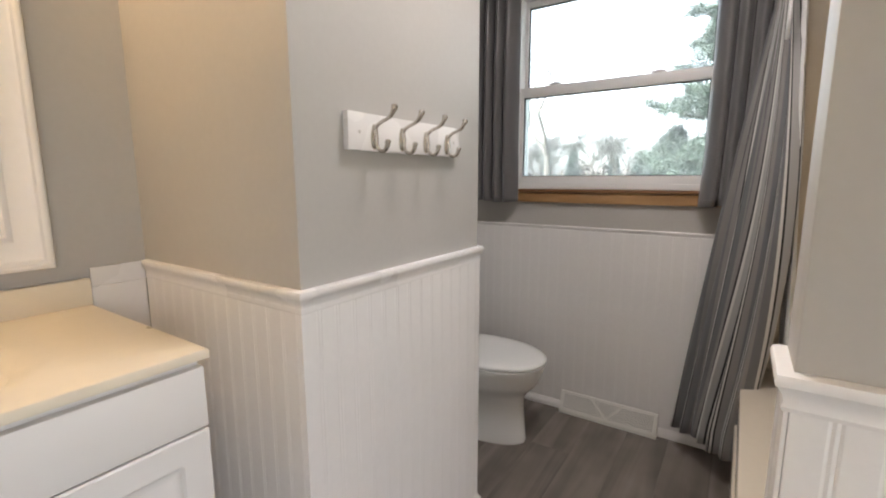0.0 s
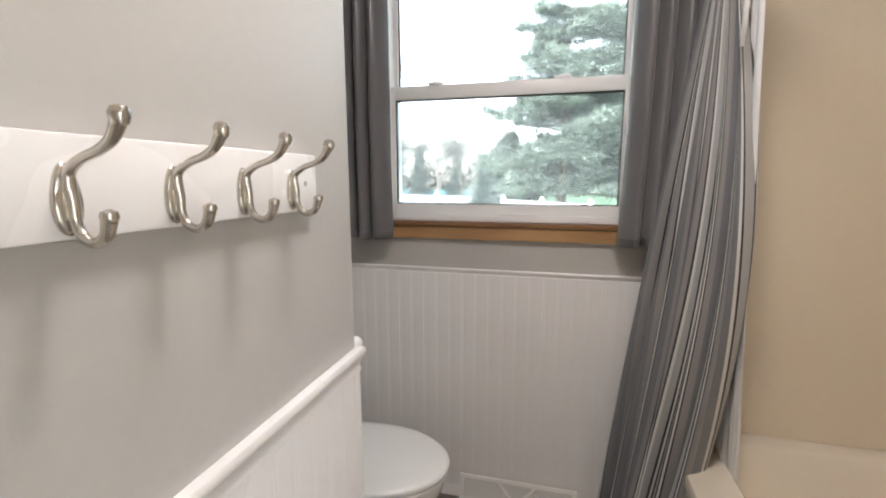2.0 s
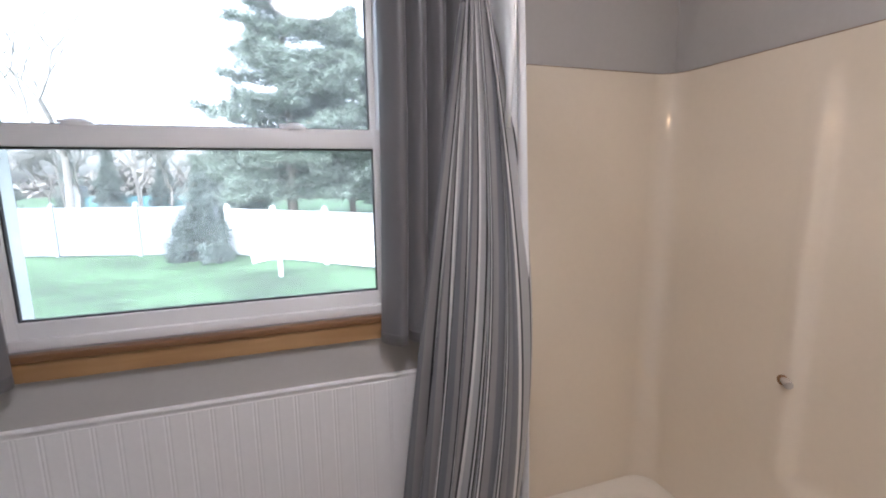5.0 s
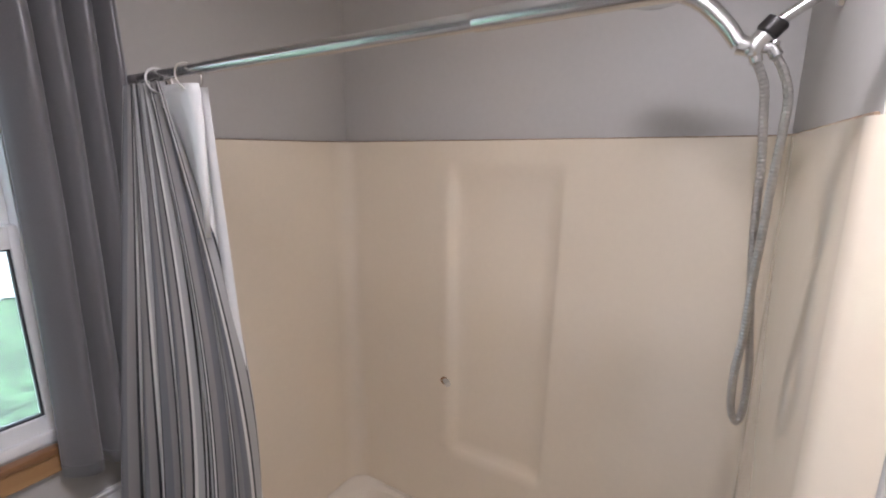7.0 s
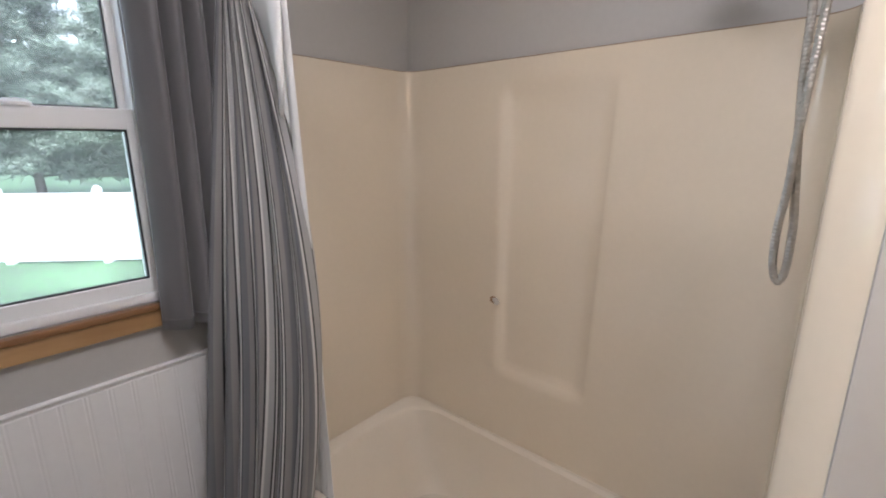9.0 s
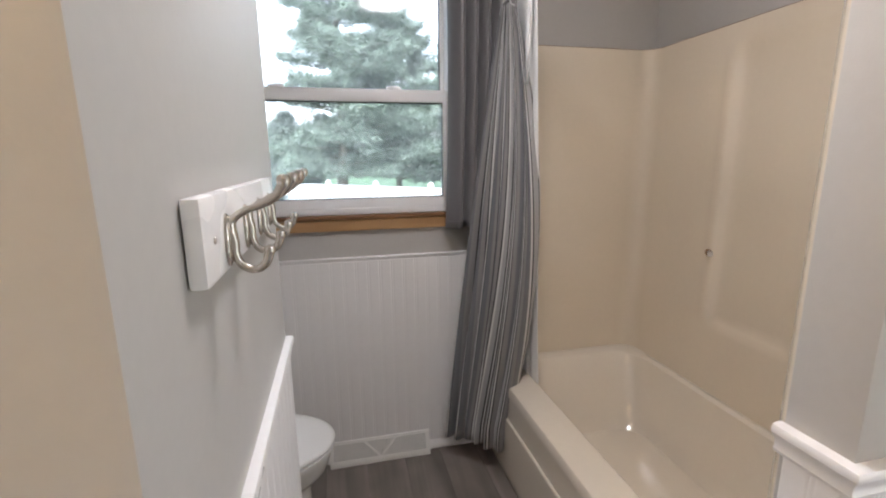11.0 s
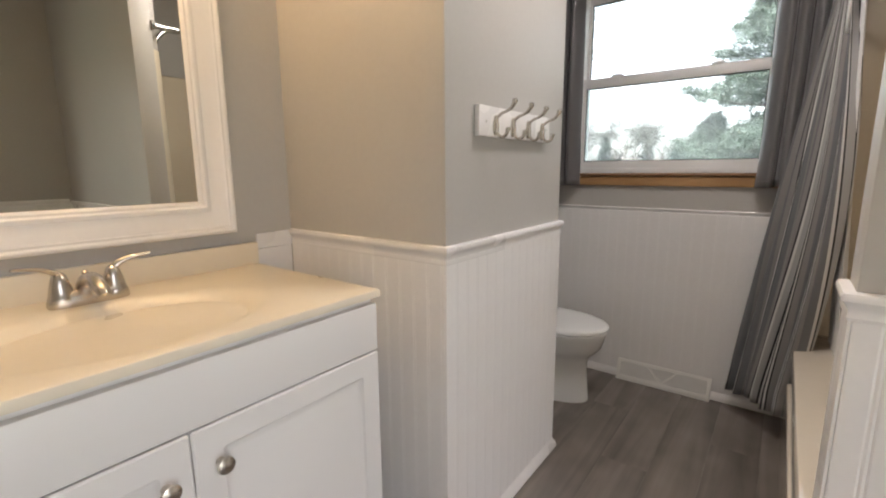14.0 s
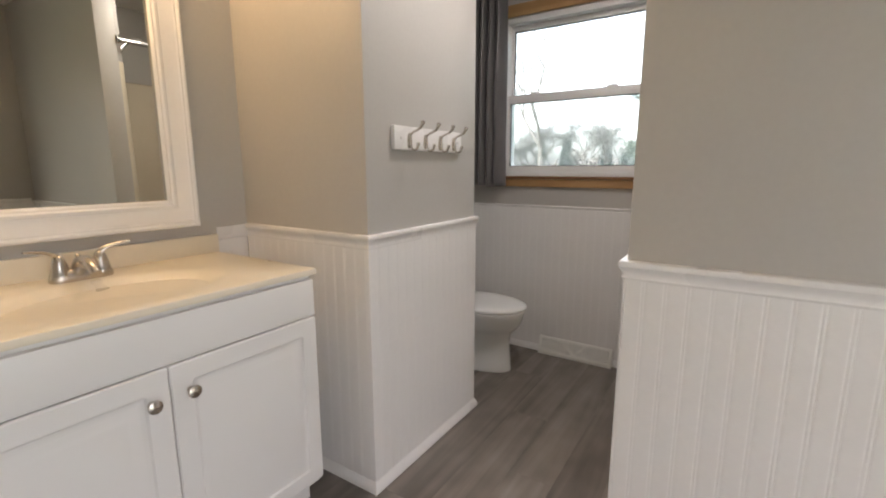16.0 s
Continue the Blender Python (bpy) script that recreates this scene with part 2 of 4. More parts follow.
def boxes_bm(*specs, bevel=0.0):
    bm = bmesh.new()
    for s in specs:
        box(bm, *s, bevel=bevel)
    return bm


def loft(bm, rings, close_ends=True, closed_ring=True):
    """Skin through rings of equally many points."""
    rows = [[bm.verts.new(p) for p in r] for r in rings]
    k = len(rows[0])
    for a, b in zip(rows, rows[1:]):
        for i in range(k if closed_ring else k - 1):
            bm.faces.new((a[i], a[(i + 1) % k], b[(i + 1) % k], b[i]))
    if close_ends:
        bm.faces.new(rows[0]), bm.faces.new(rows[-1])
    return rows


def tube(bm, pts, radii, sides=10, flat=1.0):
    """A round bar along points, with a radius for each."""
    pts = [Vector(p) for p in pts]
    rings, ref = [], None
    for i, p in enumerate(pts):
        d = (pts[min(i + 1, len(pts) - 1)] - pts[max(i - 1, 0)]).normalized()
        if ref is None:
            ref = d.orthogonal().normalized()
        ref = (ref - d * ref.dot(d)).normalized()
        s = d.cross(ref)
        rings.append([p + (ref * math.cos(a) + s * math.sin(a) * flat) * radii[i] for a in [2 * math.pi * j / sides for j in range(sides)]])
    loft(bm, rings)


def spline(ctrl, steps):
    """A smooth line of points through control points."""
    c = [Vector(p) for p in ctrl]
    c = [2 * c[0] - c[1]] + c + [2 * c[-1] - c[-2]]
    out = []
    for i in range(1, len(c) - 2):
        for s in range(steps):
            t = s / steps
            out.append(0.5 * ((2 * c[i]) + (c[i + 1] - c[i - 1]) * t + (2 * c[i - 1] - 5 * c[i] + 4 * c[i + 1] - c[i + 2]) * t * t + (3 * c[i] - c[i - 1] - 3 * c[i + 1] + c[i + 2]) * t ** 3))
    out.append(c[-2])
    return out


def lathe(bm, profile, at, axis="z", sides=24):
    """A turned shape: (radius, height) pairs round an axis through a point."""
    rings = []
    for r, h in profile:
        ring = []
        for j in range(sides):
            a = 2 * math.pi * j / sides
            c, s = r * math.cos(a), r * math.sin(a)
            ring.append(Vector(at) + Vector({"z": (c, s, h), "x": (h, c, s), "y": (s, h, c)}[axis]))
        rings.append(ring)
    loft(bm, rings)


def sweep_profile(bm, profile, path):
    """A moulding: a profile of (out, up) carried along a line of ((x, y, z), (ox, oy)) with mitred corners."""
    rings = [[Vector(p) + Vector((o[0] * u, o[1] * u, w)) for u, w in profile] for p, o in path]
    loft(bm, rings)


# ---- the shell ----
WX, EX, SY, H = -0.69, 2.30, -3.55, 2.42      # west and east walls, south wall, ceiling height
BLK_S, BLK_N = -1.638, -0.890                 # the solid block between vanity and toilet
END_X, END_S, END_N = 0.822, -1.530, -1.426   # the wall at the tub's foot
YS_WALL = -1.384                              # wall face above the shower end
TUB_X, TUB_B = 0.797, 1.612                    # the tub's apron and back wall
RAIL = 0.988                                  # top of the chair rail
WIN = (-0.29, 0.648, 1.165, 2.14)              # window frame: x0, x1, z0, z1

bm = boxes_bm((WX - 0.15, EX + 0.12, 0.0, 0.14, -0.1, WIN[2] - 0.002), (WX - 0.15, EX + 0.12, 0.0, 0.14, WIN[3] + 0.002, H), (WX - 0.15, WIN[0] - 0.002, 0.0, 0.14, WIN[2] - 0.002, WIN[3] + 0.002), (WIN[1] + 0.002, EX + 0.12, 0.0, 0.14, WIN[2] - 0.002, WIN[3] + 0.002))
wall_north = setting("wall_north", bm, M_WALL, "light grey painted wall with a window opening", "wall")
wall_west = setting("wall_west", boxes_bm((WX - 0.12, WX, SY - 0.12, 0.0, -0.1, H)), M_WALL, "light grey painted wall behind the vanity", "wall")
wall_block = setting("wall_block", boxes_bm((WX - 0.03, 0.0, BLK_S, BLK_N, -0.01, H + 0.02), bevel=0.003), M_WALL, "grey painted wall block between vanity and toilet", "wall")
wall_end = setting("wall_end", boxes_bm((END_X, EX + 0.03, END_S, END_N, -0.01, H + 0.02), bevel=0.003), M_WALL, "grey painted stub wall at the tub's end", "wall")
wall_tub_foot = setting("wall_tub_foot", boxes_bm((END_X + 0.050, TUB_B + 0.01, END_N - 0.01, YS_WALL, 1.85, H + 0.01), bevel=0.002), M_WALL, "grey painted wall above the tub's shower end", "wall")
wall_tub_back = setting("wall_tub_back", boxes_bm((TUB_B + 0.002, TUB_B + 0.12, END_N, 0.0, 0.0, H)), M_WALL, "grey painted wall above the tub surround", "wall")
# the gap in the east wall is invented, out of view, for the fill lamp
wall_east = setting("wall_east", boxes_bm((EX, EX + 0.12, SY - 0.12, -3.37, -0.1, H), (EX, EX + 0.12, -2.53, 0.0, -0.1, H), (EX, EX + 0.12, -3.37, -2.53, 2.06, H)), M_WALL, "light grey painted east wall with an added unseen doorway", "wall")
wall_south = setting("wall_south", boxes_bm((WX, EX, SY - 0.12, SY, -0.1, H)), M_WALL, "light grey painted south wall", "wall")
ceiling = setting("ceiling", boxes_bm((WX - 0.15, EX + 0.12, SY - 0.12, 0.14, H, H + 0.1)), M_CEIL, "flat white painted ceiling", "ceiling")
floor = setting("floor", boxes_bm((WX - 0.15, EX + 0.12, SY - 0.12, 0.14, -0.12, -0.008)), M_SUBFLOOR, "grey-brown wood-look vinyl plank floor", "floor")

# chair rail: a rounded top, a cove and a bead, mitred round the corners
RAIL_PROFILE = [(0.0, -0.052), (0.011, -0.052), (0.013, -0.046), (0.010, -0.040), (0.012, -0.030), (0.019, -0.020), (0.024, -0.016), (0.0255, -0.008), (0.022, -0.002), (0.014, 0.0), (0.0, 0.0)]


def chair_rail(path, label="white painted chair rail moulding", out=0.66, tall=1.0, drop=0.0):
    bm = bmesh.new()
    sweep_profile(bm, [(u * out, w * tall) for u, w in RAIL_PROFILE], [((x, y, RAIL - drop - (0.008 if tall < 1 else 0.0)), o) for x, y, o in path])
    return setting("trim", bm, M_TRIM, label, "chair rail", 35)


chair_rail([(WX + 0.011, BLK_S, (0, -1)), (0.0, BLK_S, (1, -1)), (0.0, BLK_N, (1, 1)), (WX, BLK_N, (0, 1))])
chair_rail([(WX, 0.0, (0, -1)), (TUB_X - 0.012, 0.0, (0, -1))], "thin white cap rail under the window", 0.5, 0.5)
chair_rail([(END_X, END_N + 0.004, (-1, 0)), (END_X, END_S, (-1, -1)), (EX, END_S, (0, -1))], out=0.8, drop=0.015)
chair_rail([(EX, END_S - 0.026, (-1, 0)), (EX, -2.463, (-1, 0))])

# base shoe
SHOE = [(0.0, 0.0), (0.020, 0.0), (0.020, 0.012), (0.016, 0.026), (0.010, 0.036), (0.008, 0.042), (0.0, 0.042)]


def base_shoe(path):
    bm = bmesh.new()
    sweep_profile(bm, SHOE, [((x, y, 0.0), o) for x, y, o in path])
    return setting("baseboard", bm, M_TRIM, "narrow white painted base moulding", "baseboard", 35)


base_shoe([(WX + 0.1, BLK_S, (0, -1)), (0.0, BLK_S, (1, -1)), (0.0, BLK_N, (1, 1)), (WX, BLK_N, (0, 1))])
base_shoe([(WX, 0.0, (0, -1)), (TUB_X - 0.002, 0.0, (0, -1))])
base_shoe([(END_X, END_N - 0.02, (-1, 0)), (END_X, END_S, (-1, -1)), (EX, END_S, (0, -1))])

# casing of the made-up doorway, never in view
door = tagged(new("door_1"), "added white door casing round an unseen doorway", "doorway", kind="structure")
for s in ((EX - 0.016, EX, -3.435, -3.371, 0.0, 2.125), (EX - 0.016, EX, -2.529, -2.465, 0.0, 2.125), (EX - 0.016, EX, -3.371, -2.529, 2.061, 2.125)):
    part("casing", boxes_bm(s, bevel=0.004), M_TRIM, door)

# ceiling lamp: shallow glass dome on a plate
lamp = thing("ceiling_light", "flush white glass dome ceiling light, switched on", "ceiling light", at=(0.50, -1.15, H))
bm = bmesh.new()
lathe(bm, [(0.001, 0.0), (0.172, 0.0), (0.172, -0.012), (0.166, -0.015), (0.001, -0.015)], (0, 0, 0))
part("plate", bm, M_NICKEL, lamp)
bm = bmesh.new()
lathe(bm, [(0.158, -0.016), (0.160, -0.020), (0.146, -0.030), (0.104, -0.040), (0.042, -0.046), (0.001, -0.047)], (0, 0, 0))
part("shade", bm, M_DOME, lamp, "glowing frosted glass dome")

# vanity light bar over the mirror
bar = thing("vanity_light", "three-bulb brushed nickel vanity light, switched on", "wall light", at=(WX, -2.30, 2.06))
bm = bmesh.new()
box(bm, 0.0, 0.03, -0.36, 0.36, -0.055, 0.055, 0.008)
part("back_plate", bm, M_NICKEL, bar)
for dy in (-0.24, 0.0, 0.24):
    bm = bmesh.new()
    lathe(bm, [(0.001, 0.03), (0.028, 0.03), (0.026, 0.07), (0.018, 0.075), (0.001, 0.075)], (0, dy, 0), "x")
    part("socket", bm, M_NICKEL, bar)
    bm = bmesh.new()
    lathe(bm, [(0.012, 0.076), (0.02, 0.09), (0.042, 0.12), (0.05, 0.155), (0.045, 0.19), (0.028, 0.215), (0.001, 0.223)], (0, dy, 0), "x")
    part("bulb", bm, M_BULB, bar, "glowing frosted globe bulb")

# ---- window ----
win = tagged(new("window_1"), "white vinyl double-hung window with wooden casing", "window", kind="structure")
X0, X1, Z0, Z1 = WIN
bm = bmesh.new()
for s in ((X0, X0 + 0.034, 0.0, 0.13, Z0, Z1), (X1 - 0.034, X1, 0.0, 0.13, Z0, Z1), (X0 + 0.034, X1 - 0.034, 0.0, 0.13, Z1 - 0.034, Z1), (X0 + 0.034, X1 - 0.034, 0.0, 0.13, Z0, Z0 + 0.026)):
    box(bm, *s, bevel=0.003)
part("window_frame", bm, M_VINYL, win)


def sash(name, y0, y1, z0, z1, bottom, top, stile):
    x0, x1 = X0 + 0.026, X1 - 0.026
    bm = bmesh.new()
    box(bm, x0, x0 + stile, y0, y1, z0, z1, 0.004)
    box(bm, x1 - stile, x1, y0, y1, z0, z1, 0.004)
    box(bm, x0 + stile - 0.003, x1 - stile + 0.003, y0 + 0.001, y1 - 0.001, z0, z0 + bottom, 0.004)
    box(bm, x0 + stile - 0.003, x1 - stile + 0.003, y0 + 0.001, y1 - 0.001, z1 - top, z1, 0.004)
    fr = part(name, bm, M_VINYL, win)
    gx0, gx1, gz0, gz1 = x0 + stile, x1 - stile, z0 + bottom, z1 - top
    ym = (y0 + y1) / 2
    bm = bmesh.new()
    for s in ((gx0, gx0 + 0.004, ym - 0.008, ym + 0.004, gz0, gz1), (gx1 - 0.004, gx1, ym - 0.008, ym + 0.004, gz0, gz1), (gx0 + 0.004, gx1 - 0.004, ym - 0.008, ym + 0.004, gz0, gz0 + 0.004), (gx0 + 0.004, gx1 - 0.004, ym - 0.008, ym + 0.004, gz1 - 0.005, gz1)):
        box(bm, *s)
    part("gasket", bm, M_GASKET, fr, "dark glazing seal")
    bm = bmesh.new()
    box(bm, gx0 + 0.001, gx1 - 0.001, ym, ym + 0.003, gz0 + 0.001, gz1 - 0.001)
    g = part("pane", bm, M_GLASS, fr, "clear window pane")
    g.visible_shadow = False
    return fr


lower = sash("lower_sash", 0.012, 0.048, Z0 + 0.012, 1.678, 0.052, 0.05, 0.024)
upper = sash("upper_sash", 0.056, 0.092, 1.636, Z1 - 0.020, 0.045, 0.045, 0.024)
for lx in (-0.075, 0.395):
    bm = bmesh.new()
    lathe(bm, [(0.001, 0.0), (0.030, 0.0), (0.030, 0.008), (0.020, 0.016), (0.001, 0.017)], (lx, 0.034, 1.676), sides=20)
    box(bm, lx - 0.036, lx + 0.012, 0.022, 0.034, 1.682, 1.690, 0.003)
    part("sash_lock", bm, M_VINYL, win, "white sash lock")
# casing: head and side boards, stool and apron
bm = boxes_bm((X0 - 0.062, X1 + 0.062, -0.018, -0.002, Z1 + 0.004, Z1 + 0.075), bevel=0.003)
part("head_casing", bm, M_OAK, win, "honey-stained wood head casing")
for cx0, cx1 in ((X0 - 0.062, X0 - 0.004), (X1 + 0.004, X1 + 0.062)):
    part("side_casing", boxes_bm((cx0, cx1, -0.018, -0.002, Z0 + 0.002, Z1 + 0.002), bevel=0.003), M_OAK, win, "honey-stained wood side casing")
bm = boxes_bm((X0 - 0.062, X1 + 0.062, -0.030, -0.002, Z0 - 0.018, Z0 - 0.001), bevel=0.005)
part("window_sill", bm, M_OAKDARK, win, "darker wood stool")
bm = boxes_bm((X0 - 0.062, X1 + 0.062, -0.020, -0.002, Z0 - 0.068, Z0 - 0.020), bevel=0.003)
part("apron", bm, M_OAK, win, "honey-stained wood apron")


# ---- window curtains ----
def hanging_cloth(name, mat, top, bottom, z_top, z_bottom, folds, amp_top, amp_bottom, parent, seed, nu=90, nv=28, bend=None, stripes=1.0, thick=0.0025):
    """A pleated sheet hung between two plan lines; bend(v) shifts the cloth in plan on the way down."""
    rng = random.Random(seed)
    ph = [rng.uniform(0, 6.28) for _ in range(6)]
    bm = bmesh.new()
    uvl = bm.loops.layers.uv.new("cloth")
    grid = []
    for j in range(nv + 1):
        v = j / nv
        a = Vector(top[0]).lerp(Vector(bottom[0]), v)
        b = Vector(top[1]).lerp(Vector(bottom[1]), v)
        if bend:
            da, db = bend(v)
            a, b = a + Vector(da), b + Vector(db)
        d = b - a
        nrm = Vector((-d.y, d.x)).normalized()
        amp = amp_top + (amp_bottom - amp_top) * v
        row = []
        for i in range(nu + 1):
            u = i / nu
            w = u + 0.02 * math.sin(2 * math.pi * (1.3 * u + 0.5 * v) + ph[0])
            f = math.sin(2 * math.pi * folds * w + ph[1] + 0.5 * math.sin(3.1 * v + ph[2]))
            f += 0.35 * math.sin(2 * math.pi * folds * 1.73 * w + ph[3] + 0.8 * v) * (0.4 + 0.6 * v)
            f += 0.12 * math.sin(2 * math.pi * folds * 3.1 * w + ph[4] - 2 * v)
            p = a + d * u + nrm * amp * f
            along = d.normalized() * amp * 0.5 * math.cos(2 * math.pi * folds * w + ph[1])
            p = p + along
            row.append(bm.verts.new((p.x, p.y, z_top + (z_bottom - z_top) * v + 0.004 * math.sin(9 * u + ph[5]) * v)))
        grid.append(row)
    for j in range(nv):
        for i in range(nu):
            f = bm.faces.new((grid[j][i], grid[j][i + 1], grid[j + 1][i + 1], grid[j + 1][i]))
            for lp, (ii, jj) in zip(f.loops, ((i, j), (i + 1, j), (i + 1, j + 1), (i, j + 1))):
                lp[uvl].uv = (ii / nu * stripes, jj / nv)
    ob = part(name, bm, mat, parent, smooth=180)
    so = ob.modifiers.new("thickness", "SOLIDIFY")
    so.thickness = thick
    return ob


def window_curtain(side, edge, label, seed):
    """A short panel: a broad flank turned to the glass, then tube pleats towards the wall; side is 1 east, -1 west of the window."""
    c = thing("window_curtain", label, "curtain", "window curtains")
    # plan of the cloth: distance from the glass edge, distance from the wall
    plan = [(0.000, 0.045), (0.010, 0.070), (0.028, 0.096), (0.046, 0.108), (0.060, 0.096), (0.066, 0.060), (0.076, 0.094), (0.094, 0.114), (0.112, 0.094), (0.119, 0.058), (0.129, 0.092), (0.147, 0.114), (0.165, 0.094), (0.172, 0.058), (0.182, 0.092), (0.199, 0.112), (0.214, 0.094), (0.222, 0.070)]
    line = spline([(u, d, 0.0) for u, d in plan], 6)
    rows, nv = [], 30
    for j in range(nv + 1):
        v = j / nv
        wide = 1.0 + 0.06 * v
        flare = 0.030 * v * v
        row = []
        for i, p in enumerate(line):
            u = i / (len(line) - 1)
            deep = p.y + 0.003 * math.sin(7 * v + 5 * u + seed) + 0.0014 * math.sin(23 * v + 17 * u + seed)
            x = edge + side * ((p.x - 0.5 * flare * (1 - u)) * wide + 0.004 * math.sin(4.2 * v + 3 * u + seed))
            row.append(Vector((x, -deep, 2.30 - 1.20 * v + 0.005 * math.sin(6 * u + seed) * v)))
        rows.append(row)
    bm = bmesh.new()
    loft(bm, rows, close_ends=False, closed_ring=False)
    cloth = part("panel", bm, M_CURTAIN, c, smooth=180)
    so = cloth.modifiers.new("thickness", "SOLIDIFY")
    so.thickness = 0.002
    bm = bmesh.new()
    hem = [Vector((p.x, p.y, p.z + 0.030)) for p in rows[-1]]
    tube(bm, hem, [0.0012] * len(hem), 5)
    part("hem_seam", bm, M_CURTAIN, c)
    return c


window_curtain(-1, -0.245, "short dark grey satin curtain beside the window", 3)
window_curtain(1, 0.606, "short dark grey satin curtain by the tub", 5)
crod = thing("curtain_rod", "dark grey curtain rod above the window", "curtain rod")
bm = bmesh.new()
tube(bm, [(-0.55, -0.072, 2.30), (0.82, -0.072, 2.30)], [0.009, 0.009], 12)
part("rod", bm, M_DARKMETAL, crod)
for bx in (-0.53, 0.80):
    bm = bmesh.new()
    box(bm, bx - 0.008, bx + 0.008, -0.10, -0.0015, 2.285, 2.315, 0.003)
    part("bracket", bm, M_DARKMETAL, crod)

# ---- vanity ----
VY0, VY1, VX0, VXF = -2.745, -1.788, WX + 0.002, -0.128
VC = (VY0 + VY1) / 2
van = thing("vanity_cabinet", "white two-door vanity cabinet with raised panels", "cabinet")
part("face_frame", boxes_bm((VXF - 0.018, VXF, VY0 + 0.008, VY1 - 0.008, 0.10, 0.8640)), M_CAB, van)
for py in (VY0 + 0.008, VY1 - 0.026):
    part("side_panel", boxes_bm((VX0, VXF - 0.0185, py, py + 0.018, 0.1025, 0.8640)), M_CAB, van)
part("back_panel", boxes_bm((VX0, VX0 + 0.01, VY0 + 0.0265, VY1 - 0.0265, 0.1025, 0.8640)), M_CAB, van)
part("floor_panel", boxes_bm((VX0 + 0.0105, VXF - 0.0185, VY0 + 0.0265, VY1 - 0.0265, 0.1025, 0.1155)), M_CAB, van)
part("toe_kick", boxes_bm((VX0, VXF - 0.06, VY0 + 0.008, VY1 - 0.008, 0.0, 0.102)), M_CAB, van)
bm = boxes_bm((VXF - 0.010, VXF + 0.018, VY0 + 0.010, VY1 - 0.004, 0.7265, 0.852), bevel=0.004)
part("false_drawer_front", bm, M_CAB, van)


def raised_door(y0, y1, z0, z1, knob_y):
    """Slab with a routed groove and a raised centre field."""
    bm = bmesh.new()
    x = VXF + 0.001
    steps = [(0.0, 0.0), (0.0, 0.015), (0.004, 0.018), (0.054, 0.018), (0.060, 0.0135), (0.068, 0.0118), (0.075, 0.0123), (0.096, 0.0163), (0.101, 0.0170)]
    rings = []
    for inset, out in steps:
        rings.append([Vector((x + out, y0 + inset, z0 + inset)), Vector((x + out, y1 - inset, z0 + inset)), Vector((x + out, y1 - inset, z1 - inset)), Vector((x + out, y0 + inset, z1 - inset))])
    loft(bm, rings)
    bmesh.ops.bevel(bm, geom=[e for e in bm.edges if abs(e.verts[0].co.x - e.verts[1].co.x) > 0.0004 and e.calc_length() < 0.05], offset=0.003, segments=2, affect="EDGES")
    d = part("door", bm, M_CAB, van, smooth=25)
    bm = bmesh.new()
    lathe(bm, [(0.001, 0.0), (0.009, 0.0), (0.007, 0.006), (0.0065, 0.012), (0.015, 0.017), (0.0175, 0.022), (0.0165, 0.026), (0.010, 0.029), (0.001, 0.030)], (x + 0.0175, knob_y, 0.642), "x", 20)
    part("knob", bm, M_NICKEL, d, "round brushed nickel knob")


raised_door(VC + 0.0015, VY1 - 0.004, 0.118, 0.7225, VC + 0.048)
raised_door(VY0 + 0.010, VC - 0.0015, 0.118, 0.7225, VC - 0.048)

top = thing("countertop", "cream cultured marble sink top with integral oval bowl", "countertop")
CX, CY = -0.345, VC
CT = 0.888
TX0, TX1, TY0, TY1 = VX0, -0.106, VY0 - 0.006, VY1 + 0.006
bm = bmesh.new()
NS = 96


def oval(rx, ry, z, dx=0.0):
    return [Vector((CX + dx + rx * math.cos(2 * math.pi * i / NS), CY + ry * math.sin(2 * math.pi * i / NS), z)) for i in range(NS)]


def border(inset, z):
    """Points of the slab's outline, one for each direction from the bowl's centre."""
    pts = []
    x0, x1, y0, y1 = TX0 + inset, TX1 - inset, TY0 + inset, TY1 - inset
    for i in range(NS):
        a = 2 * math.pi * i / NS
        c, s = math.cos(a), math.sin(a)
        k = min(((x1 - CX) / c if c > 0 else (x0 - CX) / c) if abs(c) > 1e-6 else 9, ((y1 - CY) / s if s > 0 else (y0 - CY) / s) if abs(s) > 1e-6 else 9)
        pts.append(Vector((CX + c * k, CY + s * k, z)))
    for cx, cy in ((x0, y0), (x0, y1), (x1, y0), (x1, y1)):
        j = min(range(NS), key=lambda q: (pts[q].x - cx) ** 2 + (pts[q].y - cy) ** 2)
        pts[j] = Vector((cx, cy, z))
    return pts


loft(bm, [border(0.010, CT - 0.0235), border(0.0, CT - 0.020), border(0.0, CT - 0.006), border(0.002, CT - 0.002), border(0.006, CT),
          oval(0.205, 0.300, CT), oval(0.196, 0.286, CT - 0.0015), oval(0.186, 0.270, CT - 0.006), oval(0.174, 0.250, CT - 0.016), oval(0.160, 0.226, CT - 0.032), oval(0.144, 0.198, CT - 0.054), oval(0.122, 0.164, CT - 0.080), oval(0.092, 0.118, CT - 0.101), oval(0.052, 0.062, CT - 0.113), oval(0.02, 0.02, CT - 0.117)])
part("slab", bm, M_MARBLE, top, smooth=35)
bm = boxes_bm((VX0, VX0 + 0.022, TY0, TY1, CT - 0.001, CT + 0.071), bevel=0.004)
part("backsplash", bm, M_MARBLE, top)
bm = bmesh.new()
lathe(bm, [(0.001, 0.0), (0.021, 0.0), (0.021, 0.003), (0.016, 0.005), (0.001, 0.004)], (CX, CY, CT - 0.117), sides=20)
part("drain", bm, M_CHROME, top, "chrome drain ring")

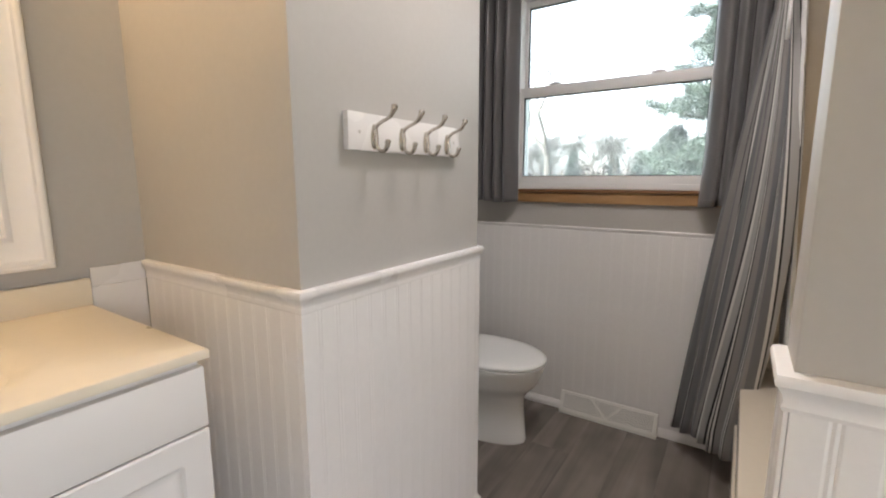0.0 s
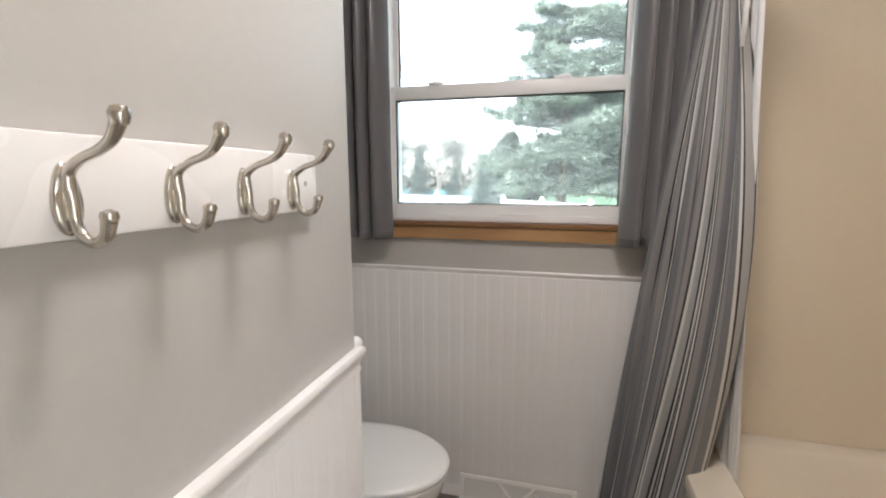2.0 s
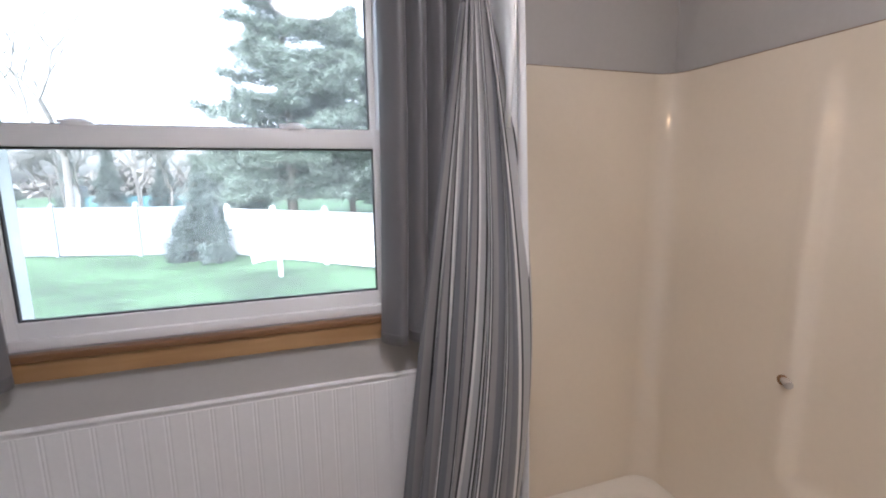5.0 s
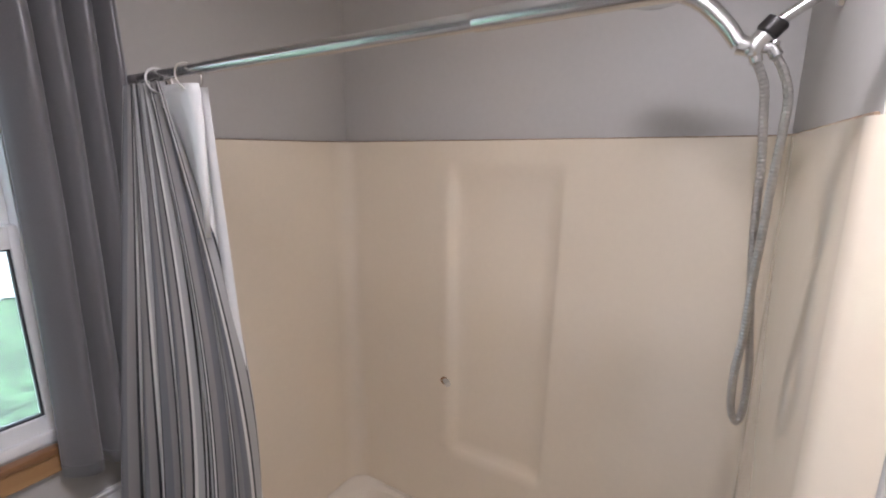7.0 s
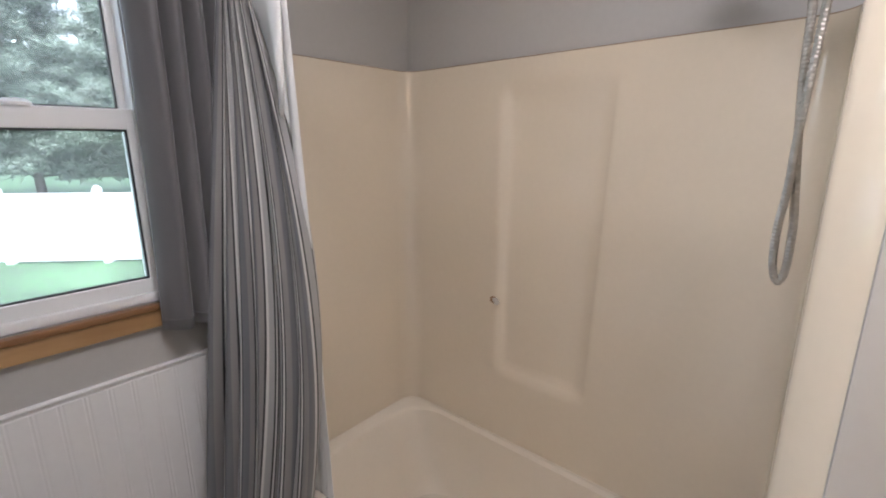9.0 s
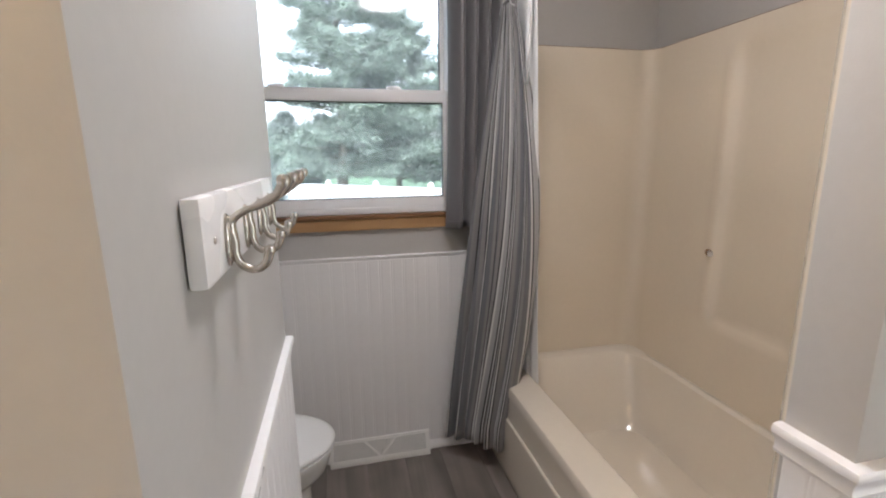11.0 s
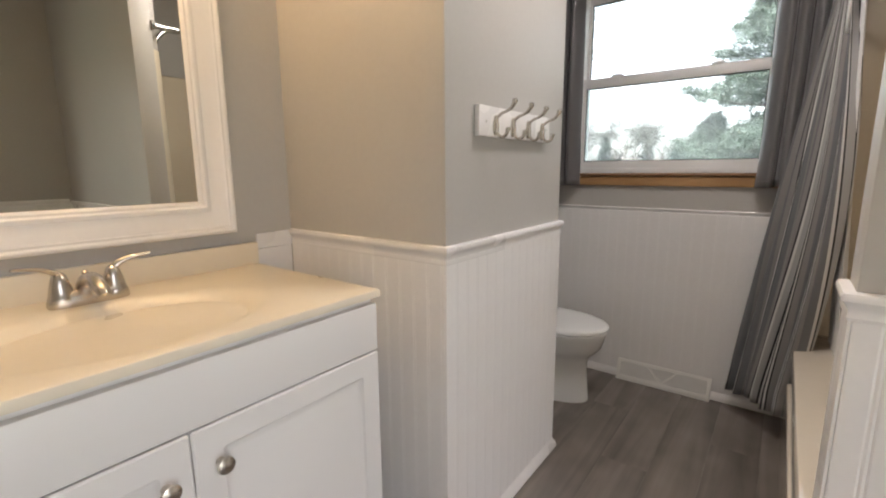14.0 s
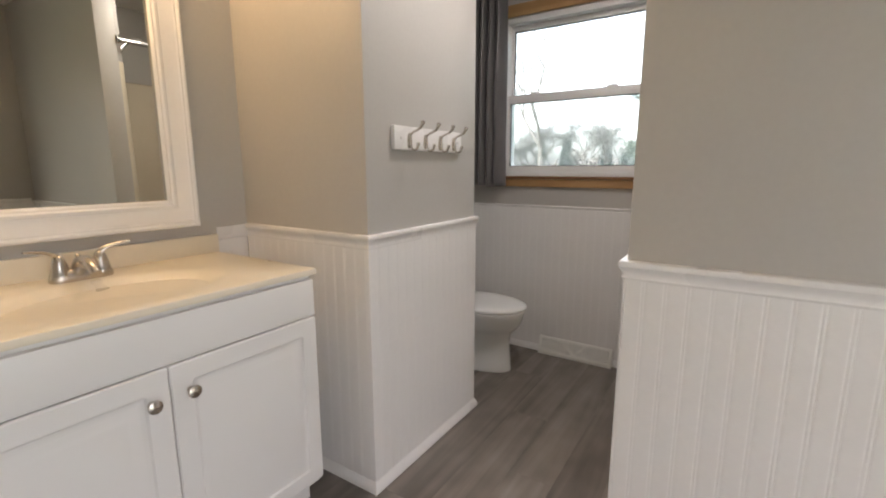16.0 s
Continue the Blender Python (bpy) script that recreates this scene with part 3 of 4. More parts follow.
# faucet
FX, FY = -0.578, VC
fau = thing("faucet", "brushed nickel centerset faucet with two lever handles", "faucet", at=(FX, FY, CT))
bm = bmesh.new()
rings = []
for k, (sx, sy, z) in enumerate(((0.026, 0.078, 0.0005), (0.027, 0.080, 0.005), (0.0255, 0.077, 0.020), (0.022, 0.071, 0.030), (0.015, 0.056, 0.036))):
    rings.append([Vector((sx * (abs(math.cos(a)) ** 0.6) * (1 if math.cos(a) > 0 else -1), sy * (abs(math.sin(a)) ** 0.7) * (1 if math.sin(a) > 0 else -1), z)) for a in [2 * math.pi * i / 32 for i in range(32)]])
loft(bm, rings)
part("base_plate", bm, M_NICKEL, fau)
bm = bmesh.new()
sp = spline([(-0.004, 0, 0.014), (0.000, 0, 0.036), (0.020, 0, 0.053), (0.055, 0, 0.055), (0.092, 0, 0.044), (0.108, 0, 0.030)], 5)
tube(bm, sp, [0.029 - 0.015 * (i / (len(sp) - 1)) ** 0.8 for i in range(len(sp))], 18)
part("spout", bm, M_NICKEL, fau)
bm = bmesh.new()
tube(bm, [(-0.014, 0, 0.02), (-0.014, 0, 0.068)], [0.0025, 0.0025], 8)
lathe(bm, [(0.001, 0.066), (0.006, 0.067), (0.007, 0.071), (0.004, 0.075), (0.001, 0.076)], (-0.014, 0, 0), sides=12)
part("lift_rod", bm, M_NICKEL, fau)
for sg in (-1, 1):
    bm = bmesh.new()
    lathe(bm, [(0.001, 0.016), (0.0265, 0.016), (0.0265, 0.022), (0.0245, 0.025), (0.0215, 0.042), (0.0175, 0.060), (0.0135, 0.072), (0.008, 0.079), (0.001, 0.081)], (0, 0.051 * sg, 0), sides=20)
    hd = part("handle", bm, M_NICKEL, fau)
    bm = bmesh.new()
    lp = spline([(0.0, 0.047 * sg, 0.060), (0.002, 0.058 * sg, 0.080), (0.006, 0.080 * sg, 0.092), (0.012, 0.106 * sg, 0.098), (0.018, 0.130 * sg, 0.101)], 5)
    tube(bm, lp, [0.0125 - 0.0080 * (i / (len(lp) - 1)) ** 0.6 for i in range(len(lp))], 12, 0.62)
    part("lever", bm, M_NICKEL, hd)

# ---- mirror ----
MY0, MY1, MZ0, MZ1 = -2.690, -1.850, 1.0, 1.93
mir = thing("wall_mirror", "rectangular mirror in a wide white moulded frame", "mirror")
bm = bmesh.new()
prof = [(0.0, 0.001), (0.0, 0.026), (0.004, 0.031), (0.010, 0.032), (0.016, 0.028), (0.022, 0.028), (0.028, 0.024), (0.070, 0.017), (0.077, 0.020), (0.083, 0.020), (0.088, 0.015), (0.094, 0.015), (0.100, 0.008), (0.103, 0.001)]
rings = [[Vector((WX + 0.001 + o, MY0 + i, MZ0 + i)), Vector((WX + 0.001 + o, MY1 - i, MZ0 + i)), Vector((WX + 0.001 + o, MY1 - i, MZ1 - i)), Vector((WX + 0.001 + o, MY0 + i, MZ1 - i))] for i, o in prof]
loft(bm, rings, close_ends=False)
part("frame", bm, M_TRIM, mir, "glossy white moulded frame", smooth=25)
bm = boxes_bm((WX + 0.001, WX + 0.006, MY0 + 0.098, MY1 - 0.098, MZ0 + 0.098, MZ1 - 0.098))
part("glass", bm, M_MIRROR, mir, "clear mirror glass")

# ---- coat hooks ----
BY0, BY1, BZ0, BZ1 = -1.506, -1.043, 1.281, 1.366
rack = thing("coat_hook_rack", "white wooden board with four brushed nickel coat hooks", "hook rack")
bm = boxes_bm((0.0015, 0.019, BY0, BY1, BZ0, BZ1), bevel=0.005)
part("board", bm, M_TRIM, rack)
for k in range(4):
    hy = -1.423 + k * 0.1028
    # domed oval back plate, then one bar that runs from the upper knob down its spine to the lower knob
    bm = bmesh.new()
    outline = [(0.0115 * math.sin(a) * (1.0 - 0.18 * math.cos(a)), 0.029 * math.cos(a)) for a in [2 * math.pi * i / 20 for i in range(20)]]
    loft(bm, [[Vector((x, hy + y * k2, 1.314 + z * k2)) for y, z in outline] for x, k2 in ((0.0192, 1.0), (0.0215, 1.0), (0.0235, 0.90), (0.0245, 0.66), (0.0248, 0.3))])
    hk = part("hook", bm, M_NICKEL, rack, "double-ended brushed nickel hook")
    bm = bmesh.new()
    up = spline([(0.024, hy, 1.322), (0.026, hy, 1.335), (0.040, hy, 1.345), (0.058, hy, 1.351), (0.072, hy, 1.359), (0.081, hy, 1.372)], 6)
    tube(bm, up, [0.0062 - 0.0022 * math.sin(math.pi * i / (len(up) - 1)) for i in range(len(up))], 12)
    lathe(bm, [(0.001, -0.007), (0.0056, -0.005), (0.0076, 0.0), (0.0078, 0.004), (0.0058, 0.008), (0.001, 0.0095)], (0.082, hy, 1.374), sides=14)
    part("upper_arm", bm, M_NICKEL, hk)
    bm = bmesh.new()
    dn = spline([(0.024, hy, 1.326), (0.0265, hy, 1.312), (0.027, hy, 1.297), (0.033, hy, 1.285), (0.045, hy, 1.280), (0.056, hy, 1.286), (0.061, hy, 1.298)], 6)
    tube(bm, dn, [0.0058 - 0.0014 * math.sin(math.pi * i / (len(dn) - 1)) for i in range(len(dn))], 12)
    lathe(bm, [(0.001, -0.004), (0.0052, -0.003), (0.0068, 0.001), (0.0058, 0.005), (0.001, 0.007)], (0.0615, hy, 1.300), sides=14)
    part("lower_arm", bm, M_NICKEL, hk)
for sy in (BY0 + 0.036, BY1 - 0.034):
    bm = bmesh.new()
    lathe(bm, [(0.001, 0.0), (0.004, 0.0), (0.0035, 0.0015), (0.001, 0.002)], (0.0185, sy, 1.322), "x", 12)
    part("screw", bm, M_SCREW, rack)

peg = thing("wall_peg", "short rounded off-white peg on the wall by the toilet", "peg")
bm = bmesh.new()
tube(bm, [(-0.046, BLK_N + 0.0168, 0.957), (-0.046, -0.795, 0.957), (-0.046, -0.788, 0.957), (-0.046, -0.784, 0.957)], [0.0175, 0.0175, 0.0150, 0.0085], 20)
part("shaft", bm, M_REGISTER, peg)

# ---- tub and surround ----
TN, TS = -0.004, END_N + 0.004
RIM = 0.442
tub = thing("bathtub", "almond fibreglass bathtub with panelled apron", "bathtub")
bm = bmesh.new()


def rounded(x0, x1, y0, y1, r, z, n=6):
    pts = []
    for cx, cy, a0 in ((x1 - r, y1 - r, 0), (x0 + r, y1 - r, 90), (x0 + r, y0 + r, 180), (x1 - r, y0 + r, 270)):
        for i in range(n + 1):
            a = radians(a0 + 90 * i / n)
            pts.append(Vector((cx + r * math.cos(a), cy + r * math.sin(a), z)))
    return pts


X_IN = TUB_X + 0.142
loft(bm, [rounded(TUB_X + 0.006, TUB_B, TS, TN, 0.004, 0.0), rounded(TUB_X + 0.006, TUB_B, TS, TN, 0.004, RIM - 0.05), rounded(TUB_X, TUB_B, TS, TN, 0.004, RIM - 0.045), rounded(TUB_X, TUB_B, TS, TN, 0.004, RIM - 0.012), rounded(TUB_X + 0.004, TUB_B, TS, TN, 0.004, RIM - 0.003), rounded(TUB_X + 0.013, TUB_B, TS, TN, 0.004, RIM),
          rounded(X_IN - 0.012, TUB_B - 0.055, TS + 0.075, TN - 0.075, 0.13, RIM), rounded(X_IN, TUB_B - 0.067, TS + 0.09, TN - 0.09, 0.13, RIM - 0.012), rounded(X_IN + 0.035, TUB_B - 0.09, TS + 0.14, TN - 0.17, 0.14, 0.15), rounded(X_IN + 0.07, TUB_B - 0.13, TS + 0.19, TN - 0.22, 0.12, 0.10)])
part("shell", bm, M_TUB, tub)
bm = bmesh.new()
xa = TUB_X + 0.006
loft(bm, [[Vector((xa + o, y, z)) for y, z in ((TS + 0.03 + i, 0.03 + i), (TN - 0.03 - i, 0.03 + i), (TN - 0.03 - i, 0.285 - i), (TS + 0.03 + i, 0.285 - i))] for i, o in ((0.0, 0.002), (0.0, -0.006), (0.006, -0.009), (0.02, -0.009))])
part("apron_panel", bm, M_TUB, tub, smooth=25)

SZ = 1.866
sur = thing("tub_surround", "glossy almond fibreglass tub surround with moulded niche", "tub surround")
bm = bmesh.new()
XB, YN, YS, RC = TUB_B - 0.042, -0.026, -1.376, 0.075
NL, NR = -0.478, -0.872


def surround_line(z):
    """Plan line of the inner face at a height, from the front edge by the window round to the front edge at the shower."""
    lean = 0.012 * (z - RIM) / (SZ - RIM)
    pts = [Vector((TUB_X + 0.022, -0.0015, z)), Vector((TUB_X + 0.016, YN + 0.016, z)), Vector((TUB_X + 0.018, YN + 0.008, z)), Vector((TUB_X + 0.026, YN + 0.002, z)), Vector((TUB_X + 0.04, YN, z))]
    for i in range(9):
        a = radians(90 - 90 * i / 8)
        pts.append(Vector((XB - RC + RC * math.cos(a) + lean, YN - RC + RC * math.sin(a), z)))
    zz = (z - 0.72) / (1.80 - 0.72)
    inside = max(0.0, min(1.0, min(zz / 0.035, (1 - zz) / 0.08))) if 0 < zz < 1 else 0.0
    wide = 0.028 * (1 - zz)
    for y, dep in ((NL + 0.05, 0.0), (NL + 0.02, -0.006), (NL, -0.009), (NL - 0.018, -0.006), (NL - 0.03, 0.012), (NL - 0.05, 0.020), (-0.56, 0.022), (-0.65, 0.022), (-0.75, 0.022), (NR + 0.05 + wide, 0.020), (NR + 0.012 + wide, 0.016), (NR + wide, 0.004), (NR - 0.012 + wide, 0.0), (NR - 0.06, 0.0)):
        pts.append(Vector((XB + lean + dep * inside, y, z)))
    for i in range(9):
        a = radians(0 - 90 * i / 8)
        pts.append(Vector((XB - RC + RC * math.cos(a) + lean, YS + RC + RC * math.sin(a), z)))
    pts += [Vector((END_X + 0.075, YS, z)), Vector((END_X + 0.056, YS - 0.002, z)), Vector((END_X + 0.044, YS - 0.008, z)), Vector((END_X + 0.037, YS - 0.017, z)), Vector((END_X + 0.014, END_N + 0.014, z)), Vector((END_X + 0.008, END_N + 0.0005, z))]
    return pts


zs = [RIM + 0.0015, 0.46, 0.50, 0.60, 0.70, 0.725, 0.74, 0.76, 0.78, 0.9, 1.05, 1.2, 1.35, 1.5, 1.6, 1.68, 1.72, 1.76, 1.79, 1.805, SZ - 0.02, SZ - 0.006]
rings = [surround_line(z) for z in zs]
# a crisp top edge that turns back to the wall
mid = Vector((TUB_X + 0.35, (YN + YS) / 2, SZ))
top_line = surround_line(SZ)
back_line = []
for q in top_line:
    d = (q - mid)
    d.z = 0
    back_line.append(q + d.normalized() * 0.012)
rings += [top_line, back_line]
loft(bm, rings, close_ends=False, closed_ring=False)
part("wall_panel", bm, M_SURR, sur, smooth=60)
bm = bmesh.new()
tube(bm, [q.lerp(w, 0.3) + Vector((0, 0, 0.001)) for q, w in zip(top_line[4:-4], back_line[4:-4])], [0.0026] * len(top_line[4:-4]), 6)
part("caulk_line", bm, M_CAULK, sur, "aged brown caulk along the top edge")
bm = bmesh.new()
tube(bm, [(XB - 0.002, -0.481, 1.016), (XB - 0.012, -0.493, 1.016), (XB - 0.022, -0.505, 1.015)], [0.011, 0.011, 0.0105], 14)
post = part("towel_bar_stub", bm, M_CLEAR, sur, "broken-off clear acrylic bar stub")
bm = bmesh.new()
lathe(bm, [(0.001, -0.004), (0.014, -0.004), (0.014, 0.002), (0.001, 0.003)], (XB - 0.004, -0.478, 1.016), "x", 16)
part("stub_socket", bm, M_RUST, post, "brown stained socket")

# ---- shower rod, curtain, liner ----
RX, RZ = 0.832, 1.992
rod = thing("shower_rod", "chrome telescopic shower curtain rod", "shower rod")
bm = bmesh.new()
tube(bm, [(RX, -0.012, RZ), (RX, -0.985, RZ)], [0.0115, 0.0115], 16)
part("inner_tube", bm, M_CHROME, rod)
bm = bmesh.new()
tube(bm, [(RX, -0.980, RZ), (RX, -0.982, RZ), (RX, END_N - -0.012, RZ)], [0.0125, 0.0135, 0.0135], 16)
part("outer_tube", bm, M_CHROME, rod)
for y0, y1 in ((-0.001, -0.022), (END_N + 0.001, END_N + 0.022)):
    bm = bmesh.new()
    tube(bm, [(RX, y0, RZ), (RX, (y0 + y1) / 2, RZ), (RX, y1, RZ)], [0.028, 0.026, 0.016], 20)
    part("end_flange", bm, M_CHROME, rod)

cur = thing("shower_curtain", "grey striped fabric shower curtain, drawn to the window", "shower curtain")


def curtain_bend(v):
    s = math.sin(math.pi * min(1.0, v * 1.05))
    return (-0.01 * s, 0.0), (0.055 * s, -0.094 * s)


hanging_cloth("cloth", M_STRIPE, ((0.826, -0.105), (0.838, -0.232)), ((0.598, -0.085), (0.800, -0.265)), 1.978, 0.125, 5.6, 0.018, 0.036, cur, 11, nu=260, nv=40, bend=curtain_bend, stripes=1.0, thick=0.0015)
bm = bmesh.new()
rings = []
for z, y0, y1 in ((1.970, -0.238, -0.372), (1.951, -0.186, -0.376), (1.905, -0.252, -0.377), (1.840, -0.290, -0.374), (1.755, -0.324, -0.366), (1.660, -0.344, -0.354)):
    rings.append([Vector((0.820 + 0.010 * math.sin(1.5 + 4.2 * u) + 0.012 * u, y0 + (y1 - y0) * u, z - 0.006 * u)) for u in (0.0, 0.2, 0.4, 0.6, 0.8, 1.0)])
loft(bm, rings, close_ends=False, closed_ring=False)
fl = part("folded_corner", bm, M_LINER, cur, "pale folded-back corner of the cloth", smooth=180)
so = fl.modifiers.new("thickness", "SOLIDIFY")
so.thickness = 0.002
lin = thing("shower_liner", "white vinyl shower liner hanging inside the tub", "shower liner")
hanging_cloth("sheet", M_LINER, ((0.850, -0.05), (0.853, -0.355)), ((0.945, -0.08), (0.950, -0.28)), 1.960, 0.25, 6, 0.006, 0.012, lin, 23, nu=100, nv=20, thick=0.001)
for ry, ring_mat in ((-0.215, M_LINER), (-0.330, M_CLEAR)):
    rg = thing("curtain_ring", "white plastic curtain ring on the rod" if ring_mat is M_LINER else "clear plastic liner ring on the rod", "curtain ring", "shower curtain rings", at=(RX, ry, RZ - 0.012))
    bm = bmesh.new()
    n = 20
    pts = [(0.027 * math.cos(2 * math.pi * i / n), 0.004 * math.sin(2 * math.pi * i / n), 0.027 * math.sin(2 * math.pi * i / n)) for i in range(n + 1)]
    tube(bm, pts, [0.0022] * len(pts), 8)
    part("ring", bm, ring_mat, rg)

# ---- shower head ----
SX = 1.20
sh = thing("handheld_shower", "chrome handheld shower with a long metal hose", "shower head")
bm = bmesh.new()
tube(bm, spline([(SX, YS_WALL + 0.001, 2.069), (SX, -1.360, 2.060), (SX, -1.335, 2.044), (SX, -1.308, 2.026)], 5), [0.0088] * 16, 14)
part("shower_arm", bm, M_CHROME, sh)
bm = bmesh.new()
lathe(bm, [(0.001, 0.0), (0.032, 0.0), (0.030, 0.006), (0.012, 0.010), (0.001, 0.010)], (SX, YS_WALL + 0.001, 2.069), "y", 20)
part("wall_flange", bm, M_CHROME, sh)
bm = bmesh.new()
tube(bm, [(SX, -1.311, 2.030), (SX, -1.310, 2.0285), (SX, -1.297, 2.0135), (SX, -1.296, 2.012)], [0.0155, 0.0175, 0.0175, 0.0155], 24)
part("swivel_collar", bm, M_DARKMETAL, sh, "black ribbed swivel nut")
bm = bmesh.new()
tube(bm, [(SX, -1.298, 2.014), (SX, -1.294, 2.009), (SX, -1.284, 1.995), (SX, -1.279, 1.986), (SX, -1.276, 1.981)], [0.0125, 0.0145, 0.0155, 0.0150, 0.0115], 18)
tube(bm, [(SX, -1.281, 1.994), (SX, -1.270, 1.997), (SX, -1.262, 2.000)], [0.0135, 0.0145, 0.0155], 16)
tube(bm, [(SX, -1.288, 1.996), (SX, -1.306, 1.990), (SX, -1.314, 1.977)], [0.0105, 0.0100, 0.0095], 14)
tube(bm, [(SX, -1.306, 1.986), (SX, -1.310, 2.000)], [0.0080, 0.0070], 12)
tube(bm, [(SX, -1.283, 1.990), (SX, -1.289, 1.970)], [0.0105, 0.0090], 14)
part("bracket", bm, M_CHROME, sh)
bm = bmesh.new()
hp = spline([(SX, -1.262, 2.000), (SX, -1.245, 2.026), (SX, -1.221, 2.054), (SX, -1.196, 2.076), (SX, -1.160, 2.094), (SX, -1.138, 2.094)], 6)
tube(bm, hp, [0.0125 + 0.003 * i / (len(hp) - 1) for i in range(len(hp))], 16)
hh = part("handset", bm, M_CHROME, sh)
bm = bmesh.new()
lathe(bm, [(0.001, 0.022), (0.02, 0.022), (0.036, 0.010), (0.040, 0.0), (0.038, -0.008), (0.030, -0.010), (0.001, -0.010)], (SX, -1.132, 2.088), sides=22)
part("spray_face", bm, M_CHROME, hh, "round grey spray face")


def corrugated(bm, pts, r, pitch):
    """A ribbed metal hose."""
    fine = spline(pts, 80)
    dense, left = [fine[0]], 0.0
    for p, q in zip(fine, fine[1:]):
        left += (q - p).length
        if left >= pitch / 8:
            dense.append(q)
            left = 0.0
    acc, radii, prev = 0.0, [], dense[0]
    for p in dense:
        acc += (p - prev).length
        prev = p
        radii.append(r + 0.0005 * math.sin(2 * math.pi * acc / pitch))
    tube(bm, dense, radii, 8)


bm = bmesh.new()
corrugated(bm, [(SX + 0, -1.289, 1.972), (SX + 0.002, -1.303, 1.936), (SX + 0.004, -1.308, 1.893), (SX + 0.006, -1.315, 1.804), (SX + 0.007, -1.318, 1.711), (SX + 0.008, -1.325, 1.614), (SX + 0.008, -1.335, 1.513), (SX + 0.006, -1.341, 1.45), (SX + 0.003, -1.341, 1.375), (SX + 0, -1.332, 1.351), (SX + -0.003, -1.322, 1.383), (SX + -0.006, -1.32, 1.45), (SX + -0.008, -1.325, 1.521), (SX + -0.008, -1.326, 1.614), (SX + -0.007, -1.329, 1.693), (SX + -0.005, -1.332, 1.787), (SX + -0.003, -1.336, 1.866), (SX + -0.002, -1.336, 1.917), (SX + 0, -1.326, 1.953), (SX + 0, -1.314, 1.976)], 0.0064, 0.0068)
part("hose", bm, M_HOSE, sh, "ribbed stainless shower hose")

# ---- toilet ----
TYC = -0.410
toi = thing("toilet", "white two-piece toilet with closed elongated lid", "toilet")


def egg(front, back, half, z, n=40, yc=TYC):
    """An elongated outline: rounder to the east, blunter at the back."""
    cx = back + (front - back) * 0.48
    pts = []
    for i in range(n):
        a = 2 * math.pi * i / n
        c, s = math.cos(a), math.sin(a)
        if c >= 0:
            pts.append(Vector((cx + (front - cx) * c, yc + half * s, z)))
        else:
            pts.append(Vector((cx + (cx - back) * -abs(c) ** 0.75, yc + half * (abs(s) ** 0.8) * (1 if s > 0 else -1), z)))
    return pts


bm = bmesh.new()
loft(bm, [egg(-0.005, -0.57, 0.118, 0.0005), egg(-0.002, -0.57, 0.120, 0.0120), egg(-0.006, -0.56, 0.116, 0.0300), egg(-0.012, -0.54, 0.111, 0.1000), egg(-0.018, -0.53, 0.107, 0.1700), egg(-0.016, -0.52, 0.110, 0.2190), egg(0.000, -0.515, 0.126, 0.2460), egg(0.026, -0.51, 0.150, 0.2700), egg(0.048, -0.50, 0.166, 0.2990), egg(0.060, -0.50, 0.175, 0.3340), egg(0.064, -0.50, 0.180, 0.3590), egg(0.060, -0.50, 0.178, 0.3710), egg(0.02, -0.47, 0.15, 0.3720)])
part("bowl", bm, M_PORC, toi)
bm = bmesh.new()
loft(bm, [egg(0.064, -0.43, 0.180, 0.3745), egg(0.076, -0.435, 0.189, 0.3780), egg(0.076, -0.435, 0.189, 0.3870), egg(0.052, -0.43, 0.181, 0.3905)])
part("seat", bm, M_SEAT, toi)
bm = bmesh.new()
loft(bm, [egg(0.068, -0.43, 0.182, 0.3925), egg(0.078, -0.435, 0.190, 0.3965), egg(0.079, -0.435, 0.191, 0.4040), egg(0.075, -0.433, 0.188, 0.4100), egg(0.062, -0.425, 0.178, 0.4155), egg(0.02, -0.40, 0.15, 0.4205), egg(-0.05, -0.34, 0.09, 0.4230), egg(-0.11, -0.28, 0.04, 0.4235)])
part("lid", bm, M_SEAT, toi)
for sg in (-1, 1):
    bm = boxes_bm((-0.475, -0.435, TYC + sg * 0.07 - 0.02, TYC + sg * 0.07 + 0.02, 0.372, 0.399), bevel=0.006)
    part("hinge", bm, M_SEAT, toi)
bm = boxes_bm((WX + 0.015, -0.49, TYC - 0.21, TYC + 0.21, 0.36, 0.70), bevel=0.03)
tank = part("tank", bm, M_PORC, toi)
part("tank_lid", boxes_bm((WX + 0.010, -0.482, TYC - 0.22, TYC + 0.22, 0.702, 0.735), bevel=0.010), M_PORC, toi)
bm = bmesh.new()
tube(bm, [(-0.49, TYC + 0.15, 0.645), (-0.475, TYC + 0.15, 0.645)], [0.012, 0.012], 12)
tube(bm, [(-0.474, TYC + 0.155, 0.645), (-0.470, TYC + 0.09, 0.640)], [0.007, 0.005], 10)
part("flush_lever", bm, M_CHROME, tank)

# ---- floor register ----
RGX0, RGX1 = 0.036, 0.503
reg = thing("baseboard_register", "white painted steel baseboard heat register", "register")
bm = bmesh.new()


def reg_section(x, inset=0.0):
    return [Vector((x, -0.0225, 0.002)), Vector((x, -0.060 + inset, 0.002)), Vector((x, -0.060 + inset, 0.018)), Vector((x, -0.026 + inset * 0.3, 0.112)), Vector((x, -0.0225, 0.114))]


loft(bm, [reg_section(RGX0), reg_section(RGX1)])
part("casing", bm, M_REGISTER, reg, smooth=20)


def reg_pt(x, h, out):
    """A point on the sloping face: height share h, proud by out."""
    y, z = -0.060 + (0.034) * h, 0.018 + 0.094 * h
    return Vector((x, y - out * 0.94, z + out * 0.34))


